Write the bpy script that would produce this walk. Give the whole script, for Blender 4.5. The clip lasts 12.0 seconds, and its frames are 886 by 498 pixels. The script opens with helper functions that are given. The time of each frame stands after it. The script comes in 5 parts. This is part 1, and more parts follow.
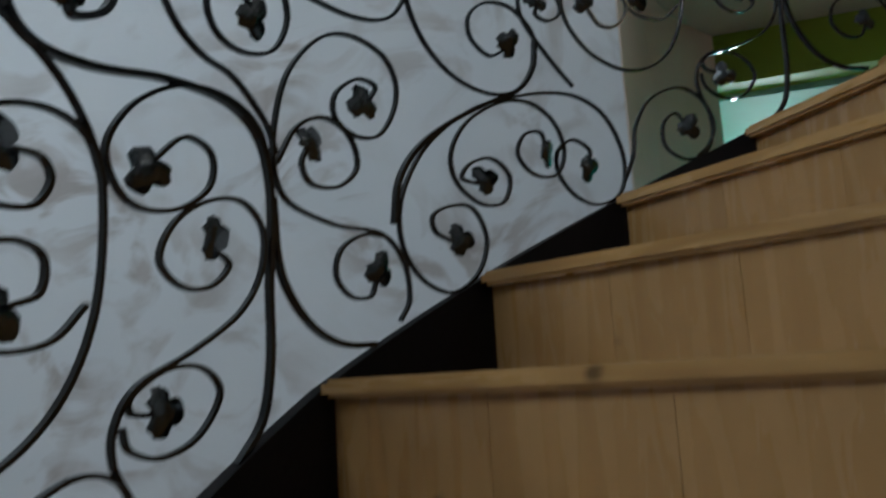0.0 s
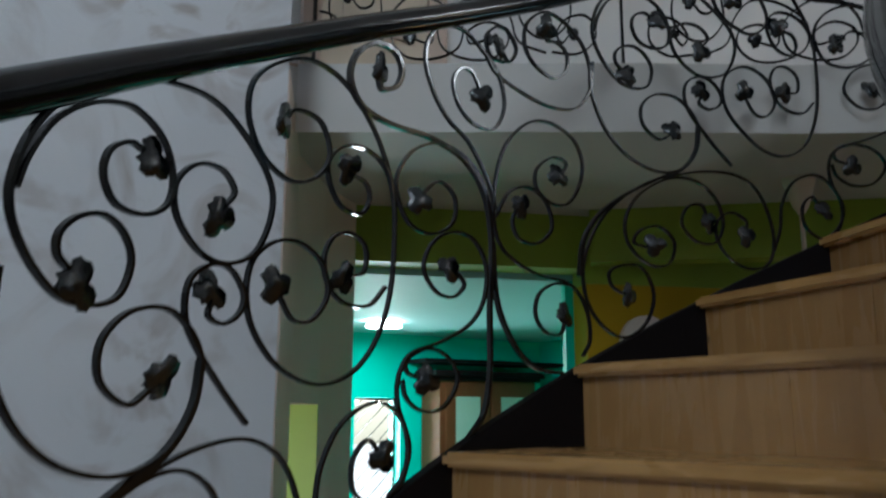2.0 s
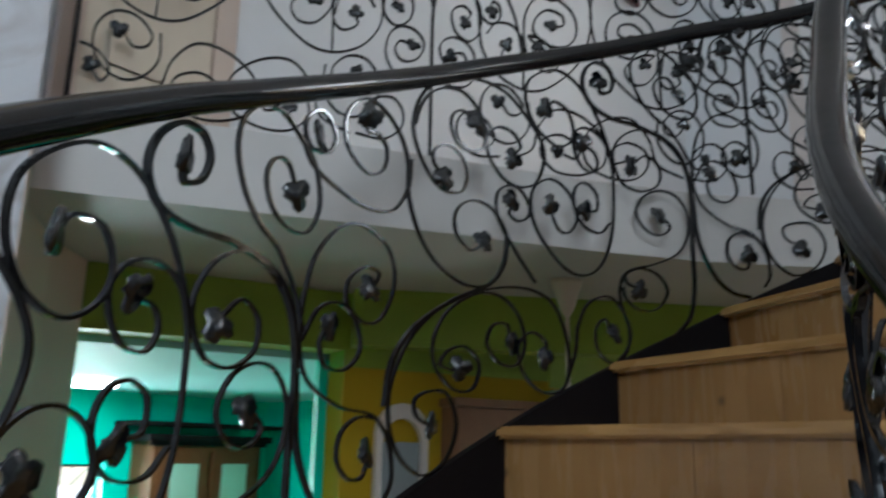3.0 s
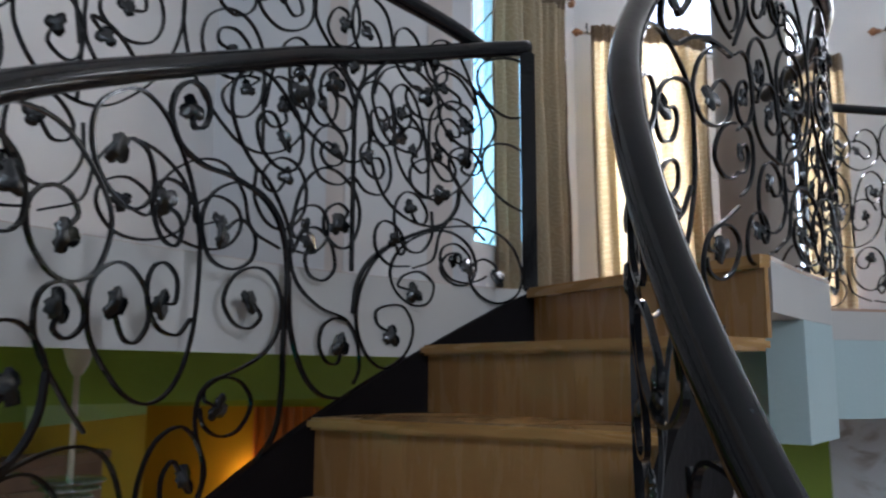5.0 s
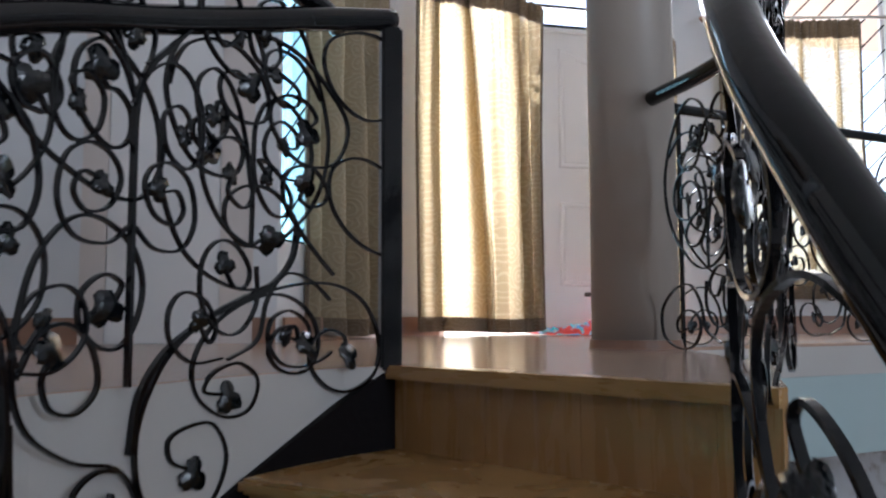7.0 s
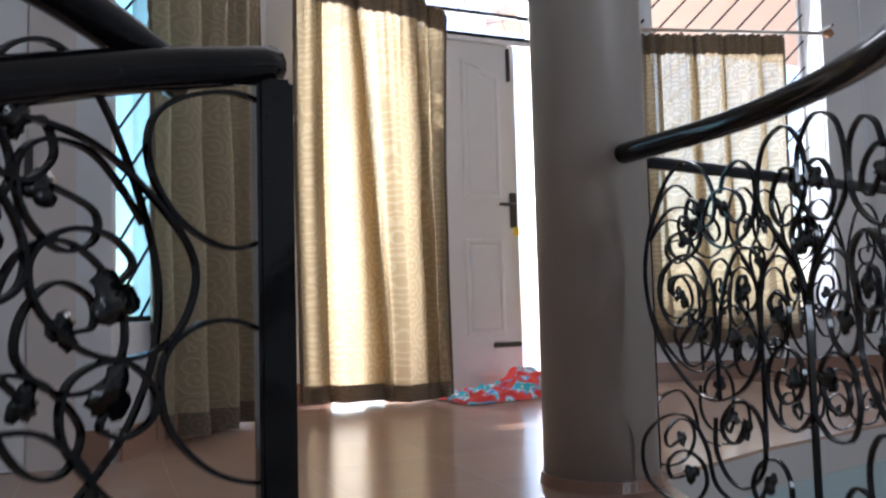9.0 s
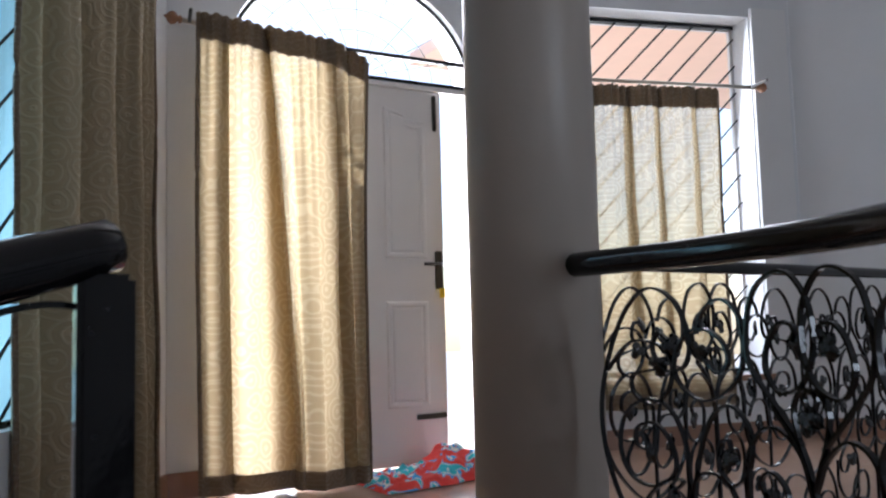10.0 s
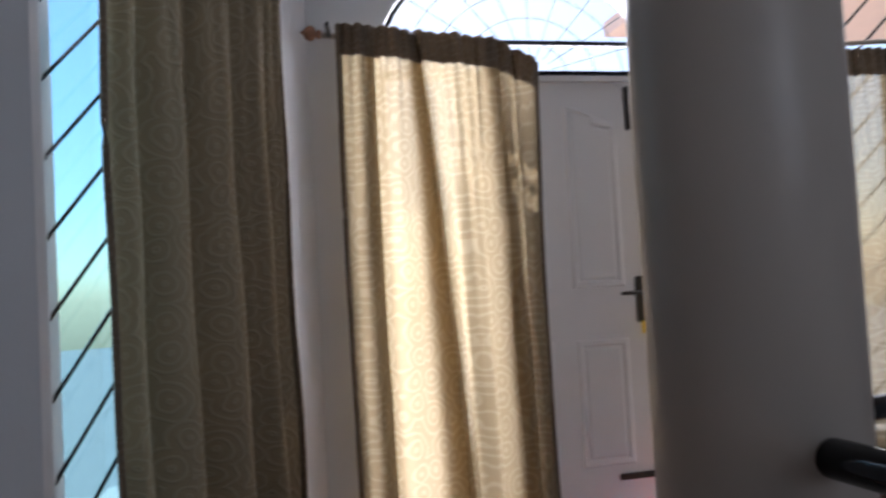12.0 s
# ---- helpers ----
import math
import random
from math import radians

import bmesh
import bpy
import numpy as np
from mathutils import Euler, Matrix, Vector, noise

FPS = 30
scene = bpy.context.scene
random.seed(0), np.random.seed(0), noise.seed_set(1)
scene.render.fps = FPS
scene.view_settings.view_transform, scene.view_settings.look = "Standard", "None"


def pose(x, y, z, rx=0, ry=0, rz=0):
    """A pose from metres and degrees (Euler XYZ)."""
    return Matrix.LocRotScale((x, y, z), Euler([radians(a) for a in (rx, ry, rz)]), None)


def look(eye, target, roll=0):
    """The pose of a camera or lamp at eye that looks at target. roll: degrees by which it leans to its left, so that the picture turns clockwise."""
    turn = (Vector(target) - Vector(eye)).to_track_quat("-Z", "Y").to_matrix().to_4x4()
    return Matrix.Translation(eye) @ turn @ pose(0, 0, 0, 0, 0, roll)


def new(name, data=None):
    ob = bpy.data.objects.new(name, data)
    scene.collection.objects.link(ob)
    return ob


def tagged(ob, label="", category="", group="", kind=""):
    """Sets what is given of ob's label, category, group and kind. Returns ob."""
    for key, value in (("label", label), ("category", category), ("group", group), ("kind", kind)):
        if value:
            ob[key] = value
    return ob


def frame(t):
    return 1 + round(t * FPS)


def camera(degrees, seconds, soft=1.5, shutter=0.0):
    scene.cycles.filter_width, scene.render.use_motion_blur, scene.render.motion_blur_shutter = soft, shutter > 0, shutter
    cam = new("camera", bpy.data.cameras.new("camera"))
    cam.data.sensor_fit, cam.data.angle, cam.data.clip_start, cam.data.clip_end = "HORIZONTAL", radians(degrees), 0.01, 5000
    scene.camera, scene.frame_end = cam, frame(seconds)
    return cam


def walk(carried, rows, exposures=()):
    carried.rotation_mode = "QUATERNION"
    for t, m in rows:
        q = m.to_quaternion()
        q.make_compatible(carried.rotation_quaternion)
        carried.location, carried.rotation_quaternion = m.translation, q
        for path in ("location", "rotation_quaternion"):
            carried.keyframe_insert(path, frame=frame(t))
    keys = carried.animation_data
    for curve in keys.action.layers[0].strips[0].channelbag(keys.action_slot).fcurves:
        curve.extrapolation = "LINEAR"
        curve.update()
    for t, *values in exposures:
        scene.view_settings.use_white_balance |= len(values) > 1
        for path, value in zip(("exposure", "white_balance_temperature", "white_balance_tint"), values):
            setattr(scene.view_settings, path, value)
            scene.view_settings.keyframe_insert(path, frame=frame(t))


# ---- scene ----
cam = camera(57.1, 12.0, soft=2.2, shutter=0.4)
PATH = [
    (0, (0.081, -0.026, 1.711), (0.09, 1.951, 2.009), -3.3),
    (0.5, (0.05, 0.054, 1.919), (0.314, 2.014, 2.218), -1.8),
    (1, (-0.004, 0.21, 2.069), (0.601, 2.083, 2.422), -1.6),
    (1.5, (0.0, 0.354, 2.158), (0.866, 2.119, 2.529), -1.3),
    (2, (0.031, 0.525, 2.355), (1.016, 2.22, 2.751), 0.2),
    (2.5, (0.024, 0.696, 2.46), (1.221, 2.237, 2.9), 1.6),
    (3, (0.034, 0.841, 2.591), (1.523, 2.084, 3.08), 1.0),
    (3.5, (0.115, 0.984, 2.701), (1.759, 1.995, 3.225), 0.9),
    (3.7, (0.154, 1.045, 2.773), (1.865, 1.957, 3.262), 1.4),
    (5.3, (0.519, 1.433, 3.188), (2.500, 1.392, 3.455), 0.73),
    (5.5, (0.597, 1.489, 3.208), (2.580, 1.402, 3.453), 1.53),
    (6, (0.840, 1.540, 3.320), (2.799, 1.207, 3.543), 0.16),
    (6.5, (1.004, 1.547, 3.412), (2.949, 1.113, 3.586), -0.22),
    (6.7, (1.074, 1.527, 3.469), (3.016, 1.083, 3.641), -0.09),
    (8.3, (1.660, 1.431, 3.725), (3.524, 0.715, 3.821), -1.77),
    (8.5, (1.736, 1.401, 3.790), (3.591, 0.660, 3.890), -1.84),
    (9, (1.948, 1.382, 3.907), (3.789, 0.610, 4.040), -1.52),
    (9.5, (2.097, 1.360, 4.044), (3.872, 0.450, 4.187), -1.28),
    (10, (2.252, 1.247, 4.173), (4.005, 0.299, 4.340), -1.48),
    (10.5, (2.396, 1.169, 4.238), (4.189, 0.302, 4.420), -2.00),
    (11, (2.551, 1.080, 4.368), (4.348, 0.222, 4.551), -2.37),
    (11.5, (2.658, 0.946, 4.438), (4.507, 0.205, 4.615), -3.09),
    (12, (2.760, 0.858, 4.533), (4.706, 0.407, 4.618), -3.13),
]
walk(cam, [(t, look(eye, target, roll)) for t, eye, target, roll in PATH],
     [(0, 1.4, 5800, 1), (1.5, 1.2, 5800, 4), (2.5, 1.6, 5800, 6), (3.5, 2.0, 5900, 8), (5.2, 1.75, 5800, 12), (6.7, 1.7, 5800, 13), (8.5, 1.3, 5850, 15), (10, 0.88, 5850, 14), (11.5, 0.52, 5780, 15), (12, 0.50, 5800, 17)])

# world, sun and daylight
world = bpy.data.worlds.new("sky")
scene.world = world
world.use_nodes = True
wn = world.node_tree.nodes
sky = wn.new("ShaderNodeTexSky")
sky.sky_type, sky.sun_disc = "NISHITA", False
sky.sun_elevation, sky.sun_rotation = radians(50), radians(100)
wn["Background"].inputs["Strength"].default_value = 0.15
world.node_tree.links.new(sky.outputs[0], wn["Background"].inputs["Color"])


def lamp(name, kind, m, energy, color=(1, 1, 1), size=None, size_y=None, angle=None):
    data = bpy.data.lights.new(name, kind)
    data.energy, data.color = energy, color
    if kind == "AREA":
        data.shape, data.size, data.size_y = "RECTANGLE", size, size_y or size
    if kind == "POINT" and size:
        data.shadow_soft_size = size
    if kind == "SUN":
        data.angle = radians(angle or 0.5)
    ob = new(name, data)
    ob.matrix_world = m
    return ob


lamp("sun", "SUN", look((12, -1.5, 14), (6, -0.3, 3.4)), 3.5, (1, 0.95, 0.86), angle=0.5)

# ---- materials ----
def material(name, color, rough=0.6, metal=0.0, noise_scale=8.0, var=0.12, bump=0.1, bump_scale=60.0, spec=0.5, extra=None):
    m = bpy.data.materials.new(name)
    m.use_nodes = True
    n, l = m.node_tree.nodes, m.node_tree.links
    b = n["Principled BSDF"]
    b.inputs["Roughness"].default_value = rough
    b.inputs["Metallic"].default_value = metal
    b.inputs["Specular IOR Level"].default_value = spec
    co = n.new("ShaderNodeTexCoord")
    t1 = n.new("ShaderNodeTexNoise"); t1.inputs["Scale"].default_value = noise_scale; t1.inputs["Detail"].default_value = 6
    l.new(co.outputs["Object"], t1.inputs["Vector"])
    mix = n.new("ShaderNodeMix"); mix.data_type = "RGBA"
    mix.inputs["A"].default_value = (*[c * (1 - var) for c in color], 1)
    mix.inputs["B"].default_value = (*[min(1, c * (1 + var)) for c in color], 1)
    l.new(t1.outputs["Fac"], mix.inputs["Factor"])
    l.new(mix.outputs["Result"], b.inputs["Base Color"])
    t2 = n.new("ShaderNodeTexNoise"); t2.inputs["Scale"].default_value = bump_scale; t2.inputs["Detail"].default_value = 4
    l.new(co.outputs["Object"], t2.inputs["Vector"])
    bp = n.new("ShaderNodeBump"); bp.inputs["Strength"].default_value = bump; bp.inputs["Distance"].default_value = 0.01
    l.new(t2.outputs["Fac"], bp.inputs["Height"])
    l.new(bp.outputs["Normal"], b.inputs["Normal"])
    if extra:
        extra(m, n, l, b, co, mix, bp)
    return m


WHITE = material("white_paint", (0.72, 0.71, 0.70), 0.5, var=0.05, noise_scale=2.5, bump=0.06)
PALE = material("pale_wall_paint", (0.66, 0.67, 0.68), 0.55, var=0.05, noise_scale=3, bump=0.06)
COLUMN = material("grey_column_paint", (0.40, 0.35, 0.30), 0.42, var=0.06, noise_scale=3, bump=0.05)
SLAB = material("landing_edge_paint", (0.52, 0.49, 0.455), 0.55, var=0.07, noise_scale=3, bump=0.06)
BEIGE = material("beige_wall_paint", (0.66, 0.59, 0.52), 0.55, var=0.06, noise_scale=3)
RETURNP = material("warm_return_wall_paint", (0.76, 0.61, 0.51), 0.55, var=0.06, noise_scale=3)
FASCIA = material("grey_green_edge_paint", (0.42, 0.52, 0.52), 0.5, var=0.05, noise_scale=3)
GREEN = material("olive_green_paint", (0.24, 0.34, 0.02), 0.5, var=0.06, noise_scale=2)
LIME = material("lime_paint", (0.42, 0.55, 0.09), 0.5, var=0.05)
OCHRE = material("ochre_paint", (0.44, 0.29, 0.012), 0.85, spec=0.2, var=0.08, noise_scale=2)
TEAL = material("turquoise_paint", (0.01, 0.62, 0.48), 0.45, var=0.05, noise_scale=2)
KITCEIL = material("kitchen_ceiling_paint", (0.30, 0.58, 0.57), 0.6, var=0.04)
DARKWOOD = material("dark_stringer_paint", (0.006, 0.0045, 0.005), 0.6, spec=0.12, var=0.3, bump=0.15)
PEACH = material("peach_paint", (0.60, 0.47, 0.38), 0.5, var=0.08)
JAMB = material("off_white_frame_paint", (0.62, 0.56, 0.52), 0.5, var=0.05)
CREAM = material("cream_paint", (0.66, 0.55, 0.42), 0.45, var=0.05)
DOORW = material("white_door_paint", (0.74, 0.72, 0.71), 0.38, var=0.04, noise_scale=5, bump=0.04)
STEEL = material("dark_metal", (0.06, 0.055, 0.05), 0.35, metal=0.8, var=0.2)
YELLOW = material("yellow_plastic", (0.85, 0.62, 0.02), 0.4)
RODMETAL = material("brushed_light_metal", (0.50, 0.44, 0.36), 0.3, metal=0.6, var=0.1)
RODWOOD = material("brown_turned_wood", (0.30, 0.15, 0.08), 0.2, var=0.2, noise_scale=20)
SKIRT = material("brown_skirting_tile", (0.26, 0.14, 0.09), 0.3, var=0.15)
MAROON = material("maroon_frame_lacquer", (0.12, 0.02, 0.02), 0.35)
GROUND = material("concrete_yard", (0.42, 0.40, 0.36), 0.9, var=0.15, noise_scale=1)
SOFFIT = material("salmon_soffit_boards", (0.86, 0.60, 0.46), 0.6, var=0.06)
BALC = material("balcony_tile", (0.66, 0.60, 0.52), 0.6, var=0.1)
ORANGE = material("orange_satin", (0.50, 0.16, 0.03), 0.4, var=0.2, noise_scale=10)
BROWNWOOD = material("brown_cabinet_wood", (0.21, 0.105, 0.05), 0.4, var=0.25, noise_scale=12)
CABWOOD = material("reddish_cabinet_wood", (0.11, 0.043, 0.016), 0.6, spec=0.2, var=0.25, noise_scale=12)
GREYGLASS = material("grey_mirror_glass", (0.35, 0.38, 0.38), 0.06, metal=0.9, var=0.05)
CABGLASS = material("cabinet_glass", (0.35, 0.50, 0.42), 0.08, var=0.1)


def plaster(m, n, l, b, co, mix, bp):
    """Soft brown veins and blots of a hand-rubbed plaster."""
    d = n.new("ShaderNodeTexNoise"); d.inputs["Scale"].default_value = 1.3; d.inputs["Detail"].default_value = 5; d.inputs["Distortion"].default_value = 1.6
    l.new(co.outputs["Object"], d.inputs["Vector"])
    r = n.new("ShaderNodeValToRGB")
    r.color_ramp.elements[0].position, r.color_ramp.elements[1].position = 0.42, 0.62
    r.color_ramp.elements[0].color, r.color_ramp.elements[1].color = (0.66, 0.65, 0.66, 1), (0.35, 0.29, 0.26, 1)
    l.new(d.outputs["Fac"], r.inputs["Fac"])
    d2 = n.new("ShaderNodeTexNoise"); d2.inputs["Scale"].default_value = 3.2; d2.inputs["Detail"].default_value = 3; d2.inputs["Distortion"].default_value = 3
    l.new(co.outputs["Object"], d2.inputs["Vector"])
    r2 = n.new("ShaderNodeValToRGB")
    r2.color_ramp.elements[0].position, r2.color_ramp.elements[1].position = 0.48, 0.64
    r2.color_ramp.elements[0].color, r2.color_ramp.elements[1].color = (0, 0, 0, 1), (0.8, 0.8, 0.8, 1)
    l.new(d2.outputs["Fac"], r2.inputs["Fac"])
    mx = n.new("ShaderNodeMix"); mx.data_type = "RGBA"
    l.new(r2.outputs["Color"], mx.inputs["Factor"])
    mx.inputs["A"].default_value = (0.68, 0.68, 0.70, 1)
    l.new(r.outputs["Color"], mx.inputs["B"])
    l.new(mx.outputs["Result"], b.inputs["Base Color"])


MARBLE = material("rubbed_plaster", (0.62, 0.61, 0.62), 0.5, extra=plaster)


def grain(dark, light, upright=False):
    def f(m, n, l, b, co, mix, bp):
        mp = n.new("ShaderNodeMapping")
        mp.inputs["Scale"].default_value = (14, 14, 1.6) if upright else (2.2, 2.2, 16)
        l.new(co.outputs["Object"], mp.inputs["Vector"])
        g = n.new("ShaderNodeTexNoise"); g.inputs["Scale"].default_value = 2.0; g.inputs["Detail"].default_value = 8; g.inputs["Distortion"].default_value = 0.7
        l.new(mp.outputs["Vector"], g.inputs["Vector"])
        r = n.new("ShaderNodeValToRGB")
        r.color_ramp.elements[0].position, r.color_ramp.elements[1].position = 0.30, 0.68
        r.color_ramp.elements[0].color, r.color_ramp.elements[1].color = (*dark, 1), (*light, 1)
        l.new(g.outputs["Fac"], r.inputs["Fac"])
        # each board a tone of its own, and small dark knots
        oi = n.new("ShaderNodeObjectInfo")
        mr = n.new("ShaderNodeMapRange"); mr.inputs["To Min"].default_value, mr.inputs["To Max"].default_value = 0.92, 1.06
        l.new(oi.outputs["Random"], mr.inputs["Value"])
        mu = n.new("ShaderNodeVectorMath"); mu.operation = "SCALE"
        l.new(r.outputs["Color"], mu.inputs[0]); l.new(mr.outputs["Result"], mu.inputs["Scale"])
        v = n.new("ShaderNodeTexVoronoi"); v.inputs["Scale"].default_value = 5.0
        l.new(co.outputs["Object"], v.inputs["Vector"])
        kr = n.new("ShaderNodeMapRange"); kr.inputs["From Min"].default_value, kr.inputs["From Max"].default_value = 0.03, 0.09
        kr.inputs["To Min"].default_value = 0.35
        l.new(v.outputs["Distance"], kr.inputs["Value"])
        mu2 = n.new("ShaderNodeVectorMath"); mu2.operation = "SCALE"
        l.new(mu.outputs["Vector"], mu2.inputs[0]); l.new(kr.outputs["Result"], mu2.inputs["Scale"])
        l.new(mu2.outputs["Vector"], b.inputs["Base Color"])
        rr = n.new("ShaderNodeMapRange"); rr.inputs["To Min"].default_value, rr.inputs["To Max"].default_value = 0.18, 0.36
        l.new(g.outputs["Fac"], rr.inputs["Value"]); l.new(rr.outputs["Result"], b.inputs["Roughness"])
    return f


BOARD = material("upright_grain_wood", (0.3, 0.16, 0.065), 0.35, extra=grain((0.315, 0.166, 0.058), (0.365, 0.202, 0.075), True))
WOOD = material("varnished_wood", (0.3, 0.16, 0.065), 0.35, extra=grain((0.30, 0.155, 0.05), (0.45, 0.255, 0.087)))


def iron(m, n, l, b, co, mix, bp):
    """Glossy black paint with chips and bluish worn spots."""
    d = n.new("ShaderNodeTexNoise"); d.inputs["Scale"].default_value = 35; d.inputs["Detail"].default_value = 4
    l.new(co.outputs["Object"], d.inputs["Vector"])
    r = n.new("ShaderNodeValToRGB")
    r.color_ramp.elements[0].position, r.color_ramp.elements[1].position = 0.70, 0.76
    r.color_ramp.elements[0].color, r.color_ramp.elements[1].color = (0.005, 0.005, 0.006, 1), (0.035, 0.04, 0.045, 1)
    l.new(d.outputs["Fac"], r.inputs["Fac"])
    l.new(r.outputs["Color"], b.inputs["Base Color"])


IRON = material("black_iron_paint", (0.004, 0.004, 0.005), 0.11, metal=0.0, spec=0.40, bump=0.05, bump_scale=30, extra=iron)


LEAFIRON = material("leaf_iron_paint", (0.005, 0.0065, 0.008), 0.14, metal=0.0, spec=0.75, bump=0.5, bump_scale=45)


def tiles(m, n, l, b, co, mix, bp):
    br = n.new("ShaderNodeTexBrick")
    br.offset, br.inputs["Scale"].default_value = 0.0, 1.0
    br.inputs["Brick Width"].default_value, br.inputs["Row Height"].default_value = 0.4, 0.4
    br.inputs["Mortar Size"].default_value, br.inputs["Mortar Smooth"].default_value = 0.003, 0.2
    br.inputs["Color1"].default_value, br.inputs["Color2"].default_value = (0.50, 0.34, 0.25, 1), (0.46, 0.31, 0.23, 1)
    br.inputs["Mortar"].default_value = (0.50, 0.38, 0.30, 1)
    l.new(co.outputs["Object"], br.inputs["Vector"])
    mx = n.new("ShaderNodeMix"); mx.data_type = "RGBA"; mx.blend_type = "MULTIPLY"; mx.inputs["Factor"].default_value = 0.5
    l.new(br.outputs["Color"], mx.inputs["A"]); l.new(mix.outputs["Result"], mx.inputs["B"])
    l.new(mx.outputs["Result"], b.inputs["Base Color"])


TILE = material("floor_tile", (0.8, 0.78, 0.76), 0.19, var=0.15, noise_scale=5, bump=0.04, bump_scale=12, extra=tiles)


def cloth(base, pattern, through_amount, ringscale=14.0, sheer=0.0, glow=1.0):
    """Woven cloth with rings in it, which lets daylight through."""
    def f(m, n, l, b, co, mix, bp):
        v = n.new("ShaderNodeTexVoronoi"); v.inputs["Scale"].default_value = ringscale; v.voronoi_dimensions = "2D"; v.inputs["Randomness"].default_value = 0.85
        mp = n.new("ShaderNodeMapping"); mp.inputs["Rotation"].default_value = (radians(90), 0, 0)
        sx = n.new("ShaderNodeSeparateXYZ"); l.new(co.outputs["Object"], sx.inputs["Vector"])
        ad = n.new("ShaderNodeMath"); ad.operation = "SUBTRACT"; l.new(sx.outputs["Y"], ad.inputs[0]); l.new(sx.outputs["X"], ad.inputs[1])
        cx = n.new("ShaderNodeCombineXYZ"); l.new(ad.outputs[0], cx.inputs["X"]); l.new(sx.outputs["Z"], cx.inputs["Y"])
        wob = n.new("ShaderNodeTexNoise"); wob.inputs["Scale"].default_value = 9.0; l.new(cx.outputs["Vector"], wob.inputs["Vector"])
        wv0 = n.new("ShaderNodeVectorMath"); wv0.operation = "MULTIPLY_ADD"; wv0.inputs[1].default_value = (0.045, 0.045, 0.0)
        l.new(wob.outputs["Color"], wv0.inputs[0]); l.new(cx.outputs["Vector"], wv0.inputs[2]); l.new(wv0.outputs["Vector"], v.inputs["Vector"])
        w = n.new("ShaderNodeMath"); w.operation = "MULTIPLY"; w.inputs[1].default_value = 24.0; l.new(v.outputs["Distance"], w.inputs[0])
        s = n.new("ShaderNodeMath"); s.operation = "SINE"; l.new(w.outputs[0], s.inputs[0])
        mr = n.new("ShaderNodeMapRange"); mr.inputs["From Min"].default_value, mr.inputs["From Max"].default_value = 0.1, 0.9
        l.new(s.outputs[0], mr.inputs["Value"])
        mx = n.new("ShaderNodeMix"); mx.data_type = "RGBA"; mx.inputs["A"].default_value, mx.inputs["B"].default_value = (*base, 1), (*pattern, 1)
        l.new(mr.outputs["Result"], mx.inputs["Factor"]); l.new(mx.outputs["Result"], b.inputs["Base Color"])
        rb = n.new("ShaderNodeBump"); rb.inputs["Strength"].default_value = 0.55; rb.inputs["Distance"].default_value = 0.004
        l.new(mr.outputs["Result"], rb.inputs["Height"]); l.new(bp.outputs["Normal"], rb.inputs["Normal"]); l.new(rb.outputs["Normal"], b.inputs["Normal"])
        rr = n.new("ShaderNodeMapRange"); rr.inputs["To Min"].default_value, rr.inputs["To Max"].default_value = 0.7, 0.32
        l.new(mr.outputs["Result"], rr.inputs["Value"]); l.new(rr.outputs["Result"], b.inputs["Roughness"])
        tr = n.new("ShaderNodeBsdfTranslucent"); thru = n.new("ShaderNodeVectorMath"); thru.operation = "SCALE"; thru.inputs["Scale"].default_value = glow
        l.new(mx.outputs["Result"], thru.inputs[0]); l.new(thru.outputs["Vector"], tr.inputs["Color"])
        ms = n.new("ShaderNodeMixShader"); ms.inputs["Fac"].default_value = through_amount
        l.new(b.outputs[0], ms.inputs[1]); l.new(tr.outputs[0], ms.inputs[2])
        tp = n.new("ShaderNodeBsdfTransparent"); tp.inputs["Color"].default_value = (1, 0.93, 0.80, 1)
        wv = n.new("ShaderNodeMath"); wv.operation = "MULTIPLY_ADD"; wv.inputs[1].default_value, wv.inputs[2].default_value = -0.25 * sheer, sheer
        l.new(mr.outputs["Result"], wv.inputs[0])
        mt = n.new("ShaderNodeMixShader"); l.new(wv.outputs[0], mt.inputs["Fac"])
        l.new(ms.outputs[0], mt.inputs[1]); l.new(tp.outputs[0], mt.inputs[2])
        l.new(mt.outputs[0] if sheer else ms.outputs[0], n["Material Output"].inputs["Surface"])
    return f


CLOTH = material("curtain_cloth", (0.5, 0.42, 0.28), 0.7, extra=cloth((0.275, 0.215, 0.125), (0.315, 0.255, 0.16), 0.50, 10.0, 0.07, 1.95), bump=0.3, bump_scale=300)
# same fabric as CLOTH; the side's weaker light is put into its low translucency
CLOTHD = material("shaded_curtain_cloth", (0.5, 0.42, 0.28), 0.6, extra=cloth((0.36, 0.29, 0.18), (0.395, 0.325, 0.21), 0.13, 11.0), bump=0.3, bump_scale=300)
SHEER = material("thin_curtain_cloth", (0.5, 0.42, 0.28), 0.7, extra=cloth((0.28, 0.215, 0.125), (0.33, 0.27, 0.17), 0.42, 11.0, 0.22, 1.4), bump=0.3, bump_scale=300)
CLOTH2 = material("curtain_band_cloth", (0.36, 0.28, 0.17), 0.7, extra=cloth((0.17, 0.125, 0.08), (0.19, 0.142, 0.095), 0.12), bump=0.3, bump_scale=300)


